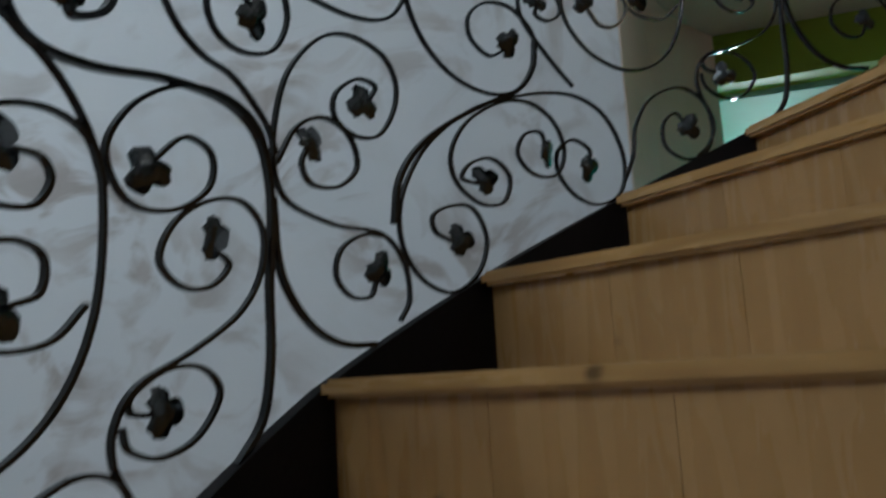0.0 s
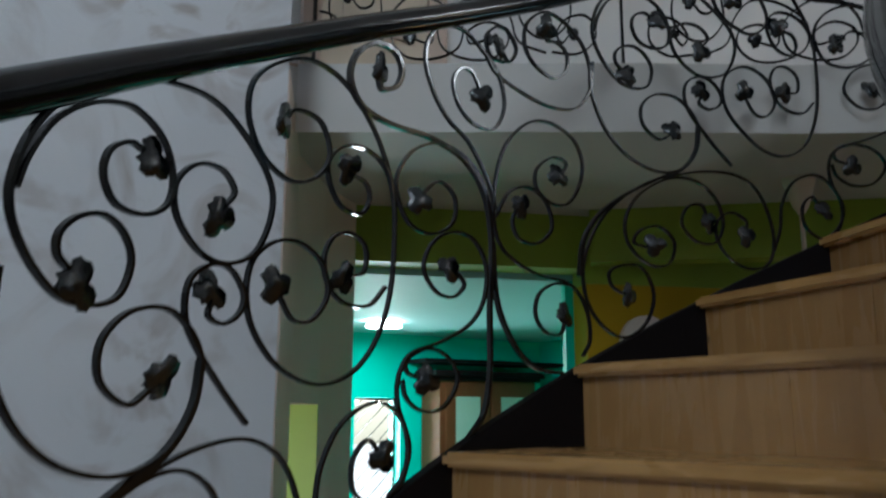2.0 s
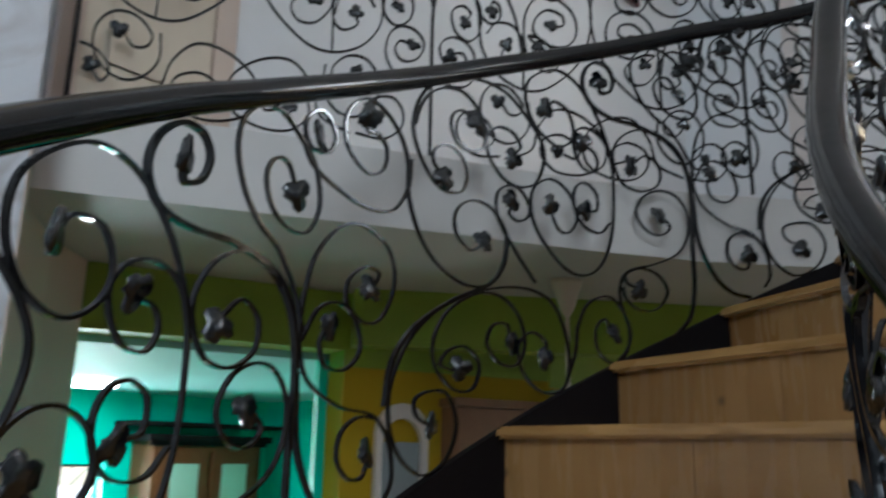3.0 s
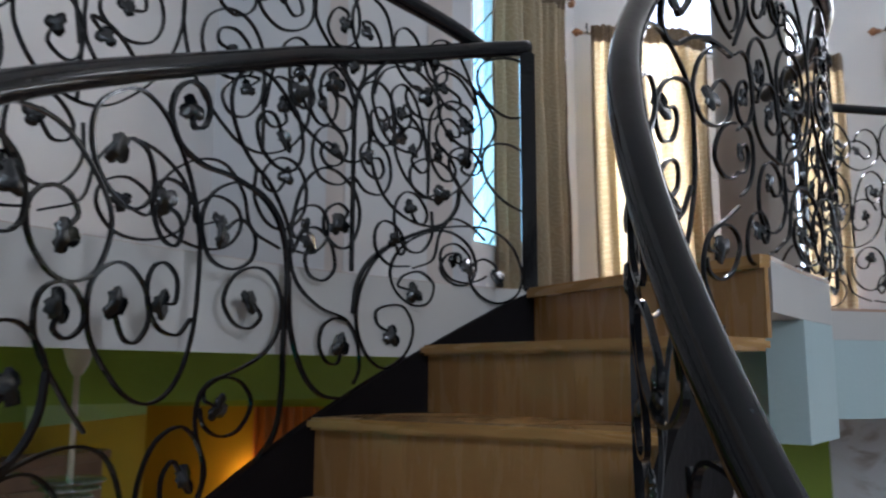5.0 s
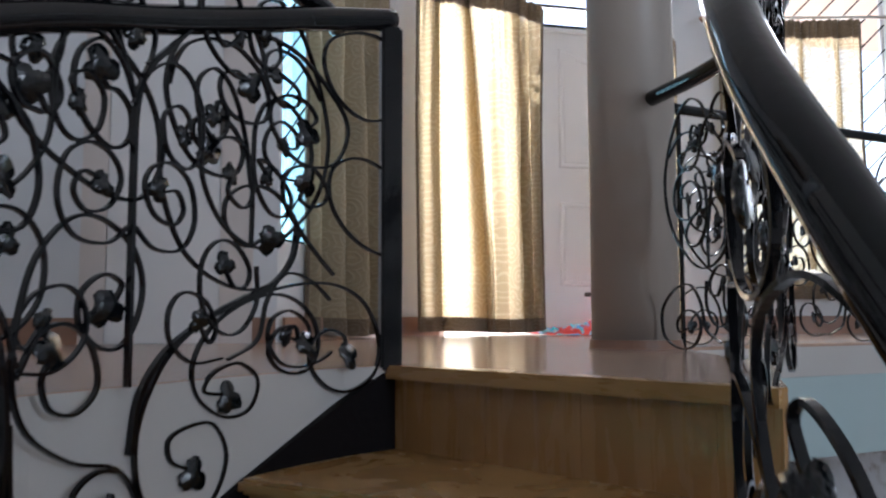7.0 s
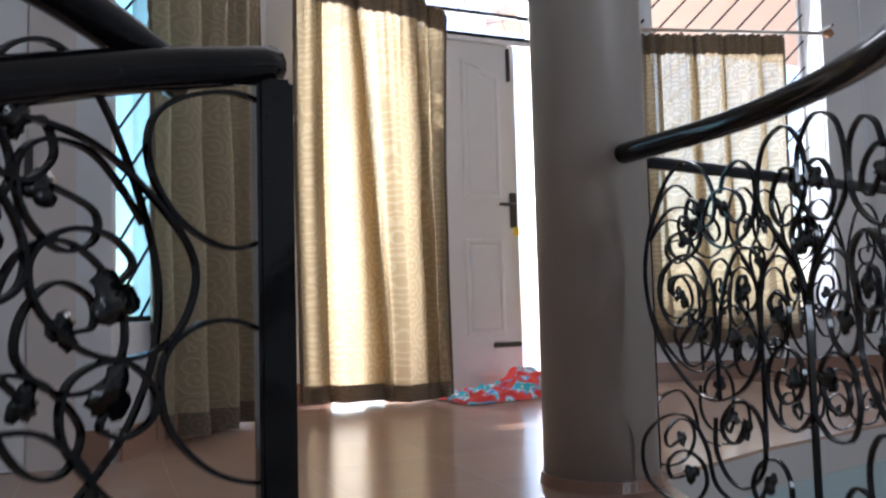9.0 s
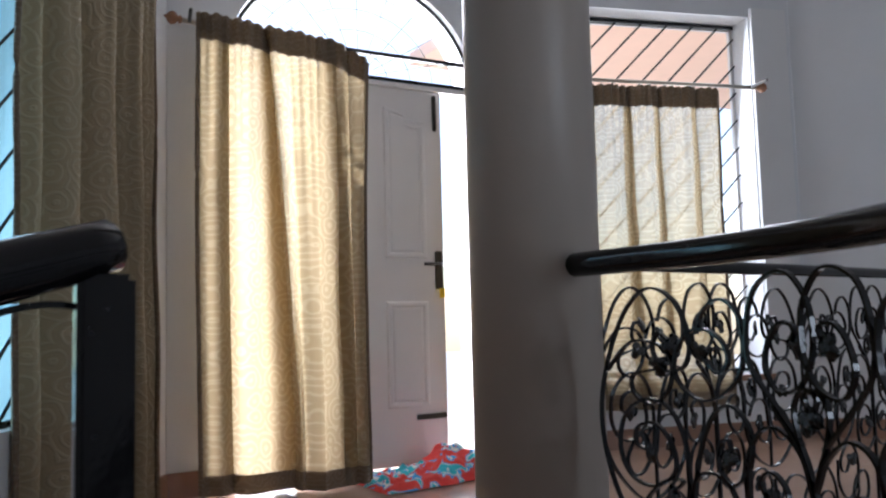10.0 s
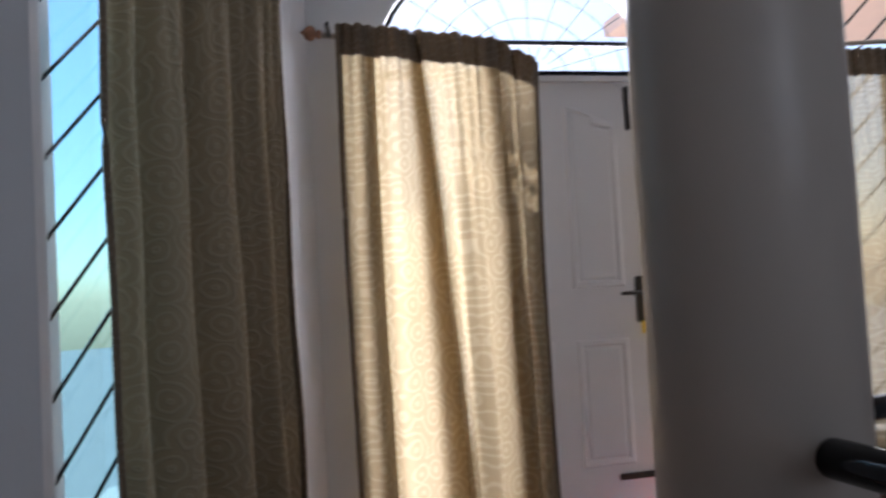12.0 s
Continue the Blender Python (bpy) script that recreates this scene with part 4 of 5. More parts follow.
# skirting
bm = bmesh.new()
for a, b in (((5.50, -2.95), (5.98, -1.15)), ((5.98, 0.62), (4.834, 1.33)), ((4.98, -3.4), (5.50, -2.95))):
    wall(bm, a, b, LAND, LAND + 0.11, -0.012)
box(bm, 5.968, DY + DR, LAND, 5.98, 0.618, LAND + 0.11)
box(bm, 5.968, -1.15, LAND, 5.98, DY - DR, LAND + 0.11)
box(bm, 4.818, 1.36, LAND, 4.83, 1.46, LAND + 0.11)
box(bm, 4.818, 2.1, LAND, 4.83, 2.79, LAND + 0.11)
box(bm, 1.0, 2.796, LAND, 4.81, 2.808, LAND + 0.11)
part("baseboard", bm, SKIRT, kind="structure")

# ---- upper doors and picture ----
def side_door():
    d = thing("inner_door", "white painted flush door in a peach frame", "door", (4.83, 1.46, LAND))
    part("frame", boxes((-0.02, 0.0, 0, 0.0, 0.14, 2.1), (-0.02, 0.60, 0, 0.0, 0.70, 2.1), (-0.02, 0.14, 2.02, 0.0, 0.60, 2.1)), JAMB, d)
    part("leaf", boxes((-0.012, 0.145, 0.005, 0.0, 0.595, 2.015)), WHITE, d)
    part("hinge", boxes((-0.03, 0.125, 0.9, -0.012, 0.150, 1.02)), STEEL, d)
    return d


side_door()
d = thing("corner_door", "cream panelled door in a brown-edged frame at the corner of the landing", "door", (0.83, 2.80, LAND))
part("frame", boxes((0.0, -0.03, 0, 0.06, 0.0, 2.1), (0.45, -0.03, 0, 0.52, 0.0, 2.1), (0.06, -0.03, 2.02, 0.45, 0, 2.1)), PEACH, d)
part("leaf", boxes((0.065, -0.02, 0.005, 0.445, 0, 2.015)), CREAM, d)
part("panel", boxes((0.13, -0.028, 1.1, 0.38, -0.02, 1.9), bevel=0.004), CREAM, d)
part("panel", boxes((0.13, -0.028, 0.15, 0.38, -0.02, 0.95), bevel=0.004), CREAM, d)
pic = thing("framed_picture", "dark red framed picture with a mottled print", "picture", (3.72, 2.79, 5.22))
part("frame", boxes((-0.38, -0.03, 0, 0.42, 0, 0.04), (-0.38, -0.03, 0.5, 0.42, 0, 0.54), (-0.38, -0.03, 0.04, -0.34, 0, 0.5), (0.38, -0.03, 0.04, 0.42, 0, 0.5)), MAROON, pic)
part("print", boxes((-0.34, -0.015, 0.04, 0.38, -0.001, 0.5)), PRINT, pic)

# ---- front door ----
fd = thing("front_door", "white panelled steel door leaf with dark handle, standing half open to daylight", "door", (5.98, 0, LAND))
XL = 0.05
part("leaf", boxes((XL, -0.80, 0.012, XL + 0.04, 0.02, 1.985), bevel=0.003), DOORW, fd)


def raised_panel(y0, y1, z0, z1, arch=0.0):
    """A moulding round a field that stands slightly proud of it; arch: the rise of its sloping top edge."""
    bm = bmesh.new()
    n = 8
    top = [(y0 + (y1 - y0) * i / n, z1 + arch * (0.5 - 0.5 * math.cos(math.pi * i / n))) for i in range(n + 1)]
    outline = [(y1, z0)] + top[::-1] + [(y0, z0)]
    outline = outline[:-1] + [(y0, z0)]
    c = Vector((sum(p[0] for p in outline) / len(outline), sum(p[1] for p in outline) / len(outline)))
    rings = []
    for inset, depth in ((0, 0), (0.008, 0.009), (0.022, 0.009), (0.032, 0.002), (0.045, 0.006)):
        ring = []
        for y, z in outline:
            yy = y + inset if y < (y0 + y1) / 2 - 1e-4 else y - inset if y > (y0 + y1) / 2 + 1e-4 else y
            zz = z + inset if z < (z0 + z1) / 2 else z - inset
            yy = min(max(yy, y0 + inset), y1 - inset)
            ring.append(bm.verts.new((XL - depth, yy, zz)))
        rings.append(ring)
    for a, b in zip(rings, rings[1:]):
        for i in range(len(a)):
            j = (i + 1) % len(a)
            bm.faces.new((a[i], a[j], b[j], b[i]))
    bm.faces.new(rings[-1])
    return bm


for (y0, y1, s) in ((-0.70, -0.46, 0.07), (-0.36, -0.12, -0.07)):
    part("panel", raised_panel(y0, y1, 1.06, 1.78 if s > 0 else 1.85, s), DOORW, fd)
    part("panel", raised_panel(y0, y1, 0.30, 0.84), DOORW, fd)
h = part("handle", boxes((XL - 0.012, -0.785, 0.90, XL, -0.745, 1.10), bevel=0.004), STEEL, fd, "dark metal handle plate")
bm = bmesh.new()
tube(bm, [(XL - 0.01, -0.765, 1.03), (XL - 0.045, -0.765, 1.03), (XL - 0.05, -0.75, 1.03), (XL - 0.05, -0.66, 1.03)], 0.008, 8)
part("lever", bm, STEEL, h, smooth=True)
bm = boxes((XL - 0.03, -0.785, 0.855, XL - 0.027, -0.755, 0.905))
part("key_tag", bm, YELLOW, fd, "small yellow key tag")
part("bolt", boxes((XL - 0.02, -0.765, 1.74, XL, -0.748, 1.93), bevel=0.003), STEEL, fd)
part("lower_bolt", boxes((XL - 0.015, -0.79, 0.235, XL, -0.62, 0.262), bevel=0.003), STEEL, fd)
part("door_frame", boxes((6.0, DY - DR, LAND, 6.08, DY - DR + 0.04, SPRING), (6.0, DY + DR - 0.04, LAND, 6.08, DY + DR, SPRING), (6.0, DY - DR + 0.04, SPRING - 0.03, 6.08, DY + DR - 0.04, SPRING + 0.005)), DOORW, kind="structure")

# fan light grille over the door
fg = thing("fanlight_grille", "dark iron fan-shaped grille in the arch over the door", "window grille", (5.99, DY, SPRING))
def arc_bar(name, rx, rz, r, a0=0, a1=180, x=0.02, z=0.0):
    bm = bmesh.new()
    tube(bm, [(x, rx * math.cos(radians(a0 + (a1 - a0) * i / 28)), z + rz * math.sin(radians(a0 + (a1 - a0) * i / 28))) for i in range(29)], r, 6, up=(1, 0, 0))
    part(name, bm, IRON, fg, smooth=True)
arc_bar("rim", 0.655, 0.545, 0.012)
part("rail", boxes((0.01, -0.65, 0.125, 0.03, 0.65, 0.145)), IRON, fg)
part("rail", boxes((0.01, -0.66, -0.005, 0.03, 0.66, 0.015)), IRON, fg)
for f in (0.25, 0.45, 0.65, 0.83):
    arc_bar("arc", 0.655 * f, 0.545 * f, 0.002, z=0.0)
for i in range(1, 10):
    a = radians(18 * i)
    bm = bmesh.new()
    tube(bm, [(0.02, 0.10 * math.cos(a), 0.08 * math.sin(a)), (0.02, 0.65 * math.cos(a), 0.54 * math.sin(a))], 0.002, 6, up=(1, 0, 0))
    part("spoke", bm, IRON, fg)

# window grilles
def bay_frame(a, b):
    a, b = Vector((*a, 0)), Vector((*b, 0))
    d = (b - a).normalized()
    return Matrix((d, (-d.y, d.x, 0), (0, 0, 1))).transposed().to_4x4(), a


def diagonal_grille(name, label, a, b, s0, s1, z0, z1, off, step=0.17, r=0.006, uprights=True):
    """Slanting bars in a frame, in the wall from a to b."""
    m, o = bay_frame(a, b)
    g = thing(name, label, "window grille", tuple(o))
    g.matrix_basis = Matrix.Translation(o) @ m
    for za in (z0 + 0.01, z1 - 0.01):
        part("rail", boxes((s0, off - 0.008, za - 0.01, s1, off + 0.008, za + 0.01)), IRON, g)
    for sa in (s0 + 0.01, s1 - 0.01) if uprights else ():
        part("upright", boxes((sa - 0.01, off - 0.008, z0, sa + 0.01, off + 0.008, z1)), IRON, g)
    w = s1 - s0
    k = -w
    while k < z1 - z0:
        p0 = (s0 + max(0, -k), z0 + max(0, k))  # rises towards the wall's end a
        top = min(w, z1 - z0 - k)
        p1 = (s0 + top, z0 + k + top)
        if p1[0] - p0[0] > 0.05:
            bm = bmesh.new()
            tube(bm, [(s0 + s1 - p0[0], off, p0[1]), (s0 + s1 - p1[0], off, p1[1])], r, 6, up=(0, 1, 0))
            part("slanting_bar", bm, IRON, g)
        k += step
    return g


diagonal_grille("window_grille", "dark iron grille of slanting bars in the curtained window", (5.50, -2.95), (5.98, -1.15), 0.285, 1.345, LAND + 0.385, 5.925, -0.155, uprights=False)
diagonal_grille("side_window_grille", "dark iron grille of slanting bars in the bay's side window", (5.98, 0.62), (4.834, 1.355), 0.90, 1.335, LAND + 0.45, 5.85, -0.06, step=0.20)
m, o = bay_frame((5.50, -2.95), (5.98, -1.15))
part("window_frame", boxes((0.281, -0.198, LAND + 0.381, 0.30, -0.175, 5.929), (1.33, -0.198, LAND + 0.381, 1.349, -0.175, 5.929), (0.30, -0.198, 5.90, 1.33, -0.175, 5.929), (0.30, -0.198, LAND + 0.381, 1.33, -0.175, LAND + 0.41)), DOORW, kind="structure", m=Matrix.Translation(o) @ m)
part("window_casing", boxes((0.04, 0.001, LAND + 0.381, 0.275, 0.028, 5.98), bevel=0.003), WHITE, kind="structure", m=Matrix.Translation(o) @ m)
part("window_sill", boxes((0.24, -0.05, LAND + 0.345, 1.39, 0.03, LAND + 0.379)), SKIRT, kind="structure", m=Matrix.Translation(o) @ m)

m, o = bay_frame((5.98, 0.62), (4.834, 1.355))
part("window_glass", boxes((0.901, -0.125, LAND + 0.451, 1.334, -0.121, 5.849)), TINT, kind="structure", m=Matrix.Translation(o) @ m).visible_shadow = False

# ---- curtains ----
def curtain(name, label, a, b, z0, z1, folds, depth, seed, bottom_spread=1.0, flare=0.0, free=None, fabric=None, drape=None):
    """A gathered curtain hung from a to b (plan), with header, cloth and hem; drape: its folds one by one, as rows of
    (share of the width at the top, at the foot, metres off the line at the top, at the foot)."""
    rng = random.Random(seed)
    c = thing(name, label, "curtain", (*a, z1), "" if name == "orange_curtain" else "curtains of the entrance bay")
    sag = 0.11 if free is not None else 0.0
    av, bv = Vector(a), Vector(b)
    d = (bv - av)
    L = d.length
    pleats = int(L / 0.045)
    d.normalize()
    n = Vector((-d.y, d.x))
    cols, rws = folds * 30, 34
    ph = [rng.uniform(-0.6, 0.6) for _ in range(folds + 2)]
    am = [rng.uniform(0.45, 1.25) for _ in range(folds + 2)]
    fine = [rng.uniform(0, 6.28) for _ in range(4)]

    def point(u, w):
        """u along, w: 0 at the top, 1 at the bottom."""
        if drape:
            g = u * (len(drape) - 1)
            i = min(int(g), len(drape) - 2)
            q = g - i
            h0, h1, h2, h3 = (drape[min(max(i + j, 0), len(drape) - 1)] for j in (-1, 0, 1, 2))
            x0, x1, o0, o1 = (0.5 * (2 * c1 + (c2 - c0) * q + (2 * c0 - 5 * c1 + 4 * c2 - c3) * q * q + (3 * c1 - c0 - 3 * c2 + c3) * q ** 3) for c0, c1, c2, c3 in zip(h0, h1, h2, h3))
            k = min(1.0, (w * 1.25) ** 0.6)
            x = x0 + (x1 - x0) * k
            off = 1.6 * (o0 + (o1 - o0) * k) + 0.004 * math.sin(17 * w + 9 * u + fine[1]) + 0.003 * math.sin(31 * u + 6 * w)
            off += 0.017 * math.sin(2 * math.pi * pleats * x0) * math.exp(-w * 6)
            s = L * x + 0.012 * math.sin(3.5 * w + fine[2]) * w + 0.004 * math.sin(2 * math.pi * pleats * x0 + 1) * math.exp(-w * 7)
            p = av + d * s + n * (off + 0.01)
            zz = z1 - (z1 - z0) * w - sag * x * (1 - w)
            if free is not None:
                p -= n * free * max(0, x - 0.75) * 4 * (1 - w) ** 2
                zz -= 0.09 * max(0, x - 0.8) * 5 * (1 - w)
            return (p.x - a[0], p.y - a[1], zz - z1 + 0.006 * math.sin(7 * u + fine[3]) * (w > 0.5))
        f = min(folds, max(0.0, folds * (u + 0.055 * math.sin(2 * math.pi * 1.4 * u + fine[2]) * math.sin(math.pi * u))))
        i = int(min(f, folds - 1e-6))
        q = f - i
        amp = am[i] * (1 - q) + am[i + 1] * q
        tight = 1.0 - 0.35 * math.exp(-w * 8)
        off = math.sin(2 * math.pi * f + (ph[i] * (1 - q) + ph[i + 1] * q) * w) * depth * amp * tight
        off += 0.25 * depth * math.sin(2 * math.pi * f * 2.3 + fine[0] + w * 2.5) * w
        off += 0.12 * depth * math.sin(11 * w + fine[1] + 5 * u)
        off += 0.010 * math.sin(2 * math.pi * pleats * u + 2 * math.sin(9 * u)) * math.exp(-w * 9)
        over = (0.45 + 0.85 * am[i]) * (0.25 + 0.75 * min(1, w * 5))
        s = L * (u - over * math.sin(4 * math.pi * f) / (2 * math.pi * folds) * (1 if 0.02 < u < 0.98 else 0) + (u - 0.5) * (bottom_spread - 1) * w) + 0.02 * math.sin(3 * w + fine[2] + 4 * u) * w + flare * w * u
        p = av + d * s + n * (off + 0.01)
        zz = z1 - (z1 - z0) * w - sag * u * (1 - w)
        if free is not None:
            p -= n * free * max(0, u - 0.75) * 4 * (1 - w) ** 2
            zz -= 0.09 * max(0, u - 0.8) * 5 * (1 - w)
        return (p.x - a[0], p.y - a[1], zz - z1 + 0.008 * math.sin(7 * u + fine[3]) * (w > 0.5))

    def sheet(nm, w0, w1, r, mat, t=0.0):
        bm = bmesh.new()
        grid = []
        for j in range(r + 1):
            w = w0 + (w1 - w0) * j / r
            row = []
            for i in range(cols + 1):
                p = point(i / cols, w)
                row.append(bm.verts.new((p[0] + n.x * t, p[1] + n.y * t, p[2])))
            grid.append(row)
        for j in range(r):
            for i in range(cols):
                bm.faces.new((grid[j][i], grid[j + 1][i], grid[j + 1][i + 1], grid[j][i + 1]))
        ob = part(nm, bm, mat, c, smooth=True)
        return ob
    h = z1 - z0
    sheet("header", 0, 0.075 / h * 1.6, 3, CLOTH2, -0.004)
    sheet("cloth", 0.003, 1, rws, fabric or CLOTH)
    sheet("hem", 1 - 0.085 / h, 1, 2, CLOTH2, -0.003)
    bm = bmesh.new()
    for u in (0.0, 1.0):
        tube(bm, [tuple(Vector(point(u, w)) + Vector((n.x, n.y, 0)) * 0.002) for w in np.linspace(0.005, 0.995, 40)], 0.010, 8)
    part("side_seam", bm, CLOTH2, c, smooth=True)
    return c


def curtain_rod(name, a, b, z, finial_ends=(1, 1), dz=0.0):
    r = thing(name, "thin metal curtain rod with turned brown knobs on brackets", "curtain rod", (*a, z), "curtain rods of the entrance bay")
    e = Vector((b[0] - a[0], b[1] - a[1], dz))
    d = e.normalized()
    bm = bmesh.new()
    tube(bm, [(0, 0, 0), tuple(e)], 0.011, 12)
    part("pole", bm, RODMETAL, r, smooth=True)
    nrm = Vector((-d.y, d.x, 0))
    for k, base, way in ((0, Vector((0, 0, 0)), -d), (1, e, d)):
        if not finial_ends[k]:
            continue
        prof = [(0.0, 0.012), (0.012, 0.020), (0.02, 0.012), (0.03, 0.026), (0.045, 0.031), (0.06, 0.024), (0.07, 0.009), (0.08, 0.004)]
        bm = bmesh.new()
        tube(bm, [tuple(base + way * p) for p, _ in prof], [q for _, q in prof], 12)
        part("finial", bm, RODWOOD, r, smooth=True)
        bm = bmesh.new()
        tube(bm, [tuple(base - way * 0.03), tuple(base - way * 0.03 - nrm * ROD_OUT)], 0.008, 8)
        part("bracket", bm, STEEL, r)
    return r


ROD_OUT = 0.15
curtain("door_curtain", "beige circle-patterned curtain glowing with daylight in front of the door", (5.80, 0.52), (5.655, -0.20), LAND + 0.02, 5.545, 4, 0.058, 11, 1.0, 0.0, 0.10, drape=[
    (0, 0, 0, 0), (0.05, 0.05, 0.01, 0.015), (0.12, 0.12, -0.005, 0.0), (0.18, 0.19, 0.01, 0.03), (0.16, 0.165, 0.02, 0.05), (0.21, 0.215, 0.0, 0.0),
    (0.27, 0.27, -0.01, -0.015), (0.33, 0.33, -0.005, -0.005), (0.36, 0.42, 0.01, 0.02), (0.40, 0.58, 0.02, 0.05), (0.35, 0.42, 0.03, 0.07), (0.38, 0.50, 0.04, 0.085),
    (0.42, 0.57, 0.0, 0.01), (0.52, 0.61, 0.01, 0.02), (0.60, 0.66, -0.01, 0.0), (0.67, 0.71, 0.005, -0.015), (0.73, 0.74, 0.0, 0.0), (0.82, 0.90, 0.015, 0.04),
    (0.74, 0.75, 0.025, 0.06), (0.84, 0.87, 0.0, 0.02), (0.90, 0.95, 0.02, 0.045), (0.88, 0.90, 0.03, 0.06), (0.95, 0.955, 0.0, 0.01), (1.0, 1.0, 0.01, 0.03)])
curtain_rod("door_curtain_rod", (5.875, 0.57), (5.78, -0.03), 5.515, (1, 0), -0.10)
curtain("side_curtain", "khaki circle-patterned curtain hanging in heavy folds at the bay's side window", (5.00, 1.21), (5.48, 0.73), LAND + 0.02, 5.62, 4, 0.050, 9, fabric=CLOTHD, drape=[
    (0, 0, 0, 0), (0.06, 0.05, 0.02, 0.03), (0.12, 0.12, 0.0, -0.01), (0.20, 0.22, 0.03, 0.06), (0.17, 0.17, 0.045, 0.08), (0.24, 0.25, 0.0, 0.0), (0.32, 0.34, -0.01, -0.03),
    (0.42, 0.43, 0.02, 0.04), (0.50, 0.55, 0.03, 0.075), (0.46, 0.47, 0.04, 0.09), (0.54, 0.56, 0.0, 0.0), (0.62, 0.64, 0.0, -0.02), (0.70, 0.72, 0.02, 0.05), (0.74, 0.78, 0.0, 0.02),
    (0.82, 0.84, -0.01, -0.02), (0.90, 0.93, 0.02, 0.05), (0.87, 0.88, 0.03, 0.06), (0.94, 0.95, 0.0, 0.02), (1.0, 1.0, 0.01, 0.0)])
curtain_rod("side_curtain_rod", (4.90, 1.16), (5.60, 0.70), 5.62, (0, 1))
curtain("window_curtain", "thin beige circle-patterned curtain with daylight through it at the window", (5.79, -1.50), (5.53, -2.36), LAND + 0.22, 5.45, 6, 0.035, 14, fabric=SHEER, drape=[
    (0, 0, 0, 0), (0.05, 0.05, 0.015, 0.02), (0.10, 0.10, 0.0, 0.0), (0.16, 0.17, 0.015, 0.025), (0.14, 0.145, 0.025, 0.035), (0.20, 0.20, 0.0, 0.0), (0.27, 0.28, 0.0, -0.01),
    (0.34, 0.36, 0.01, 0.015), (0.40, 0.45, 0.02, 0.03), (0.36, 0.37, 0.03, 0.04), (0.42, 0.44, 0.01, 0.01), (0.50, 0.50, -0.005, -0.01), (0.56, 0.57, 0.01, 0.02), (0.60, 0.64, 0.02, 0.03),
    (0.57, 0.59, 0.03, 0.04), (0.64, 0.66, 0.0, 0.01), (0.72, 0.72, 0.01, 0.01), (0.79, 0.80, 0.0, -0.01), (0.86, 0.88, 0.015, 0.03), (0.83, 0.84, 0.025, 0.04), (0.92, 0.92, 0.0, 0.01), (1, 1, 0.01, 0.01)])
curtain_rod("window_curtain_rod", (5.80, -1.44), (5.495, -2.62), 5.47, (1, 1))
curtain("far_door_curtain", "dark beige curtain drawn aside at the open door's edge", (5.72, -0.80), (5.70, -1.12), LAND + 0.02, 5.27, 4, 0.03, 21)

# ---- crumpled cloth on the floor ----
def cloth_heap():
    rng = random.Random(4)
    bm = bmesh.new()
    n, mrows = 40, 26
    L, W = 0.74, 0.40
    g = []
    for j in range(mrows + 1):
        row = []
        for i in range(n + 1):
            x, y = (i / n - 0.5) * L, (j / mrows - 0.5) * W
            fall = max(0, 1 - (2 * x / L) ** 4) * max(0, 1 - (2 * y / W) ** 4)
            q = noise.noise(Vector((x * 9, y * 9, 1))) * 0.5 + 0.5
            q2 = abs(noise.noise(Vector((x * 22, y * 22, 5))))
            bulge = math.exp(-((x + 0.12) ** 2 + y * y) / 0.02)
            z = 0.006 + fall * (0.06 * q + 0.05 * q2 + 0.09 * bulge)
            row.append(bm.verts.new((x + 0.03 * noise.noise(Vector((x * 6, y * 6, 9))), y + 0.03 * noise.noise(Vector((x * 6, y * 6, 3))), z)))
        g.append(row)
    for j in range(mrows):
        for i in range(n):
            bm.faces.new((g[j][i], g[j][i + 1], g[j + 1][i + 1], g[j + 1][i]))
    return bm


part("floor_cloth", cloth_heap(), HEAPM, None, "crumpled red and turquoise patterned cloth on the floor by the door", category="cloth", smooth=True, m=pose(5.72, -0.55, LAND, 0, 0, 95))

# ---- ground-floor things ----
cab = thing("kitchen_cabinet", "brown wooden wall cabinet with glazed doors and a dark moulded top", "cabinet", (3.35, 6.28, 1.65))
part("body", boxes((0, 0, 0, 0.95, 0.3, 1.0)), CABWOOD, cab)
part("cornice", boxes((-0.07, -0.06, 1.0, 1.02, 0.3, 1.05), (-0.04, -0.03, 0.97, 0.99, 0.0, 1.0), bevel=0.005), DARKWOOD, cab)
for i in range(2):
    d = part("door", boxes((0.05 + i * 0.44, -0.02, 0.04, 0.46 + i * 0.44, 0.0, 0.93), bevel=0.004), CABWOOD, cab)
    part("pane", boxes((0.14 + i * 0.44, -0.025, 0.2, 0.37 + i * 0.44, -0.021, 0.84)), CABGLASS, d)
part("pelmet_shelf", boxes((3.2, 6.25, 2.76, 4.59, 6.59, 2.79)), DARKWOOD, None, "long dark shelf board on the turquoise wall", category="shelf")
bm = bmesh.new()
bmesh.ops.create_cone(bm, cap_ends=True, segments=32, radius1=0.13, radius2=0.11, depth=0.04)
part("ceiling_light", bm, LAMPM, None, "round white ceiling light, switched on", category="ceiling light", smooth=False, m=pose(2.58, 5.75, 2.978))
diagonal_grille("kitchen_window_grille", "thin iron burglar grille in the kitchen window", (3.16, 6.6), (2.75, 6.6), 0.0, 0.41, 1.2, 2.48, -0.1, step=0.12, r=0.004)

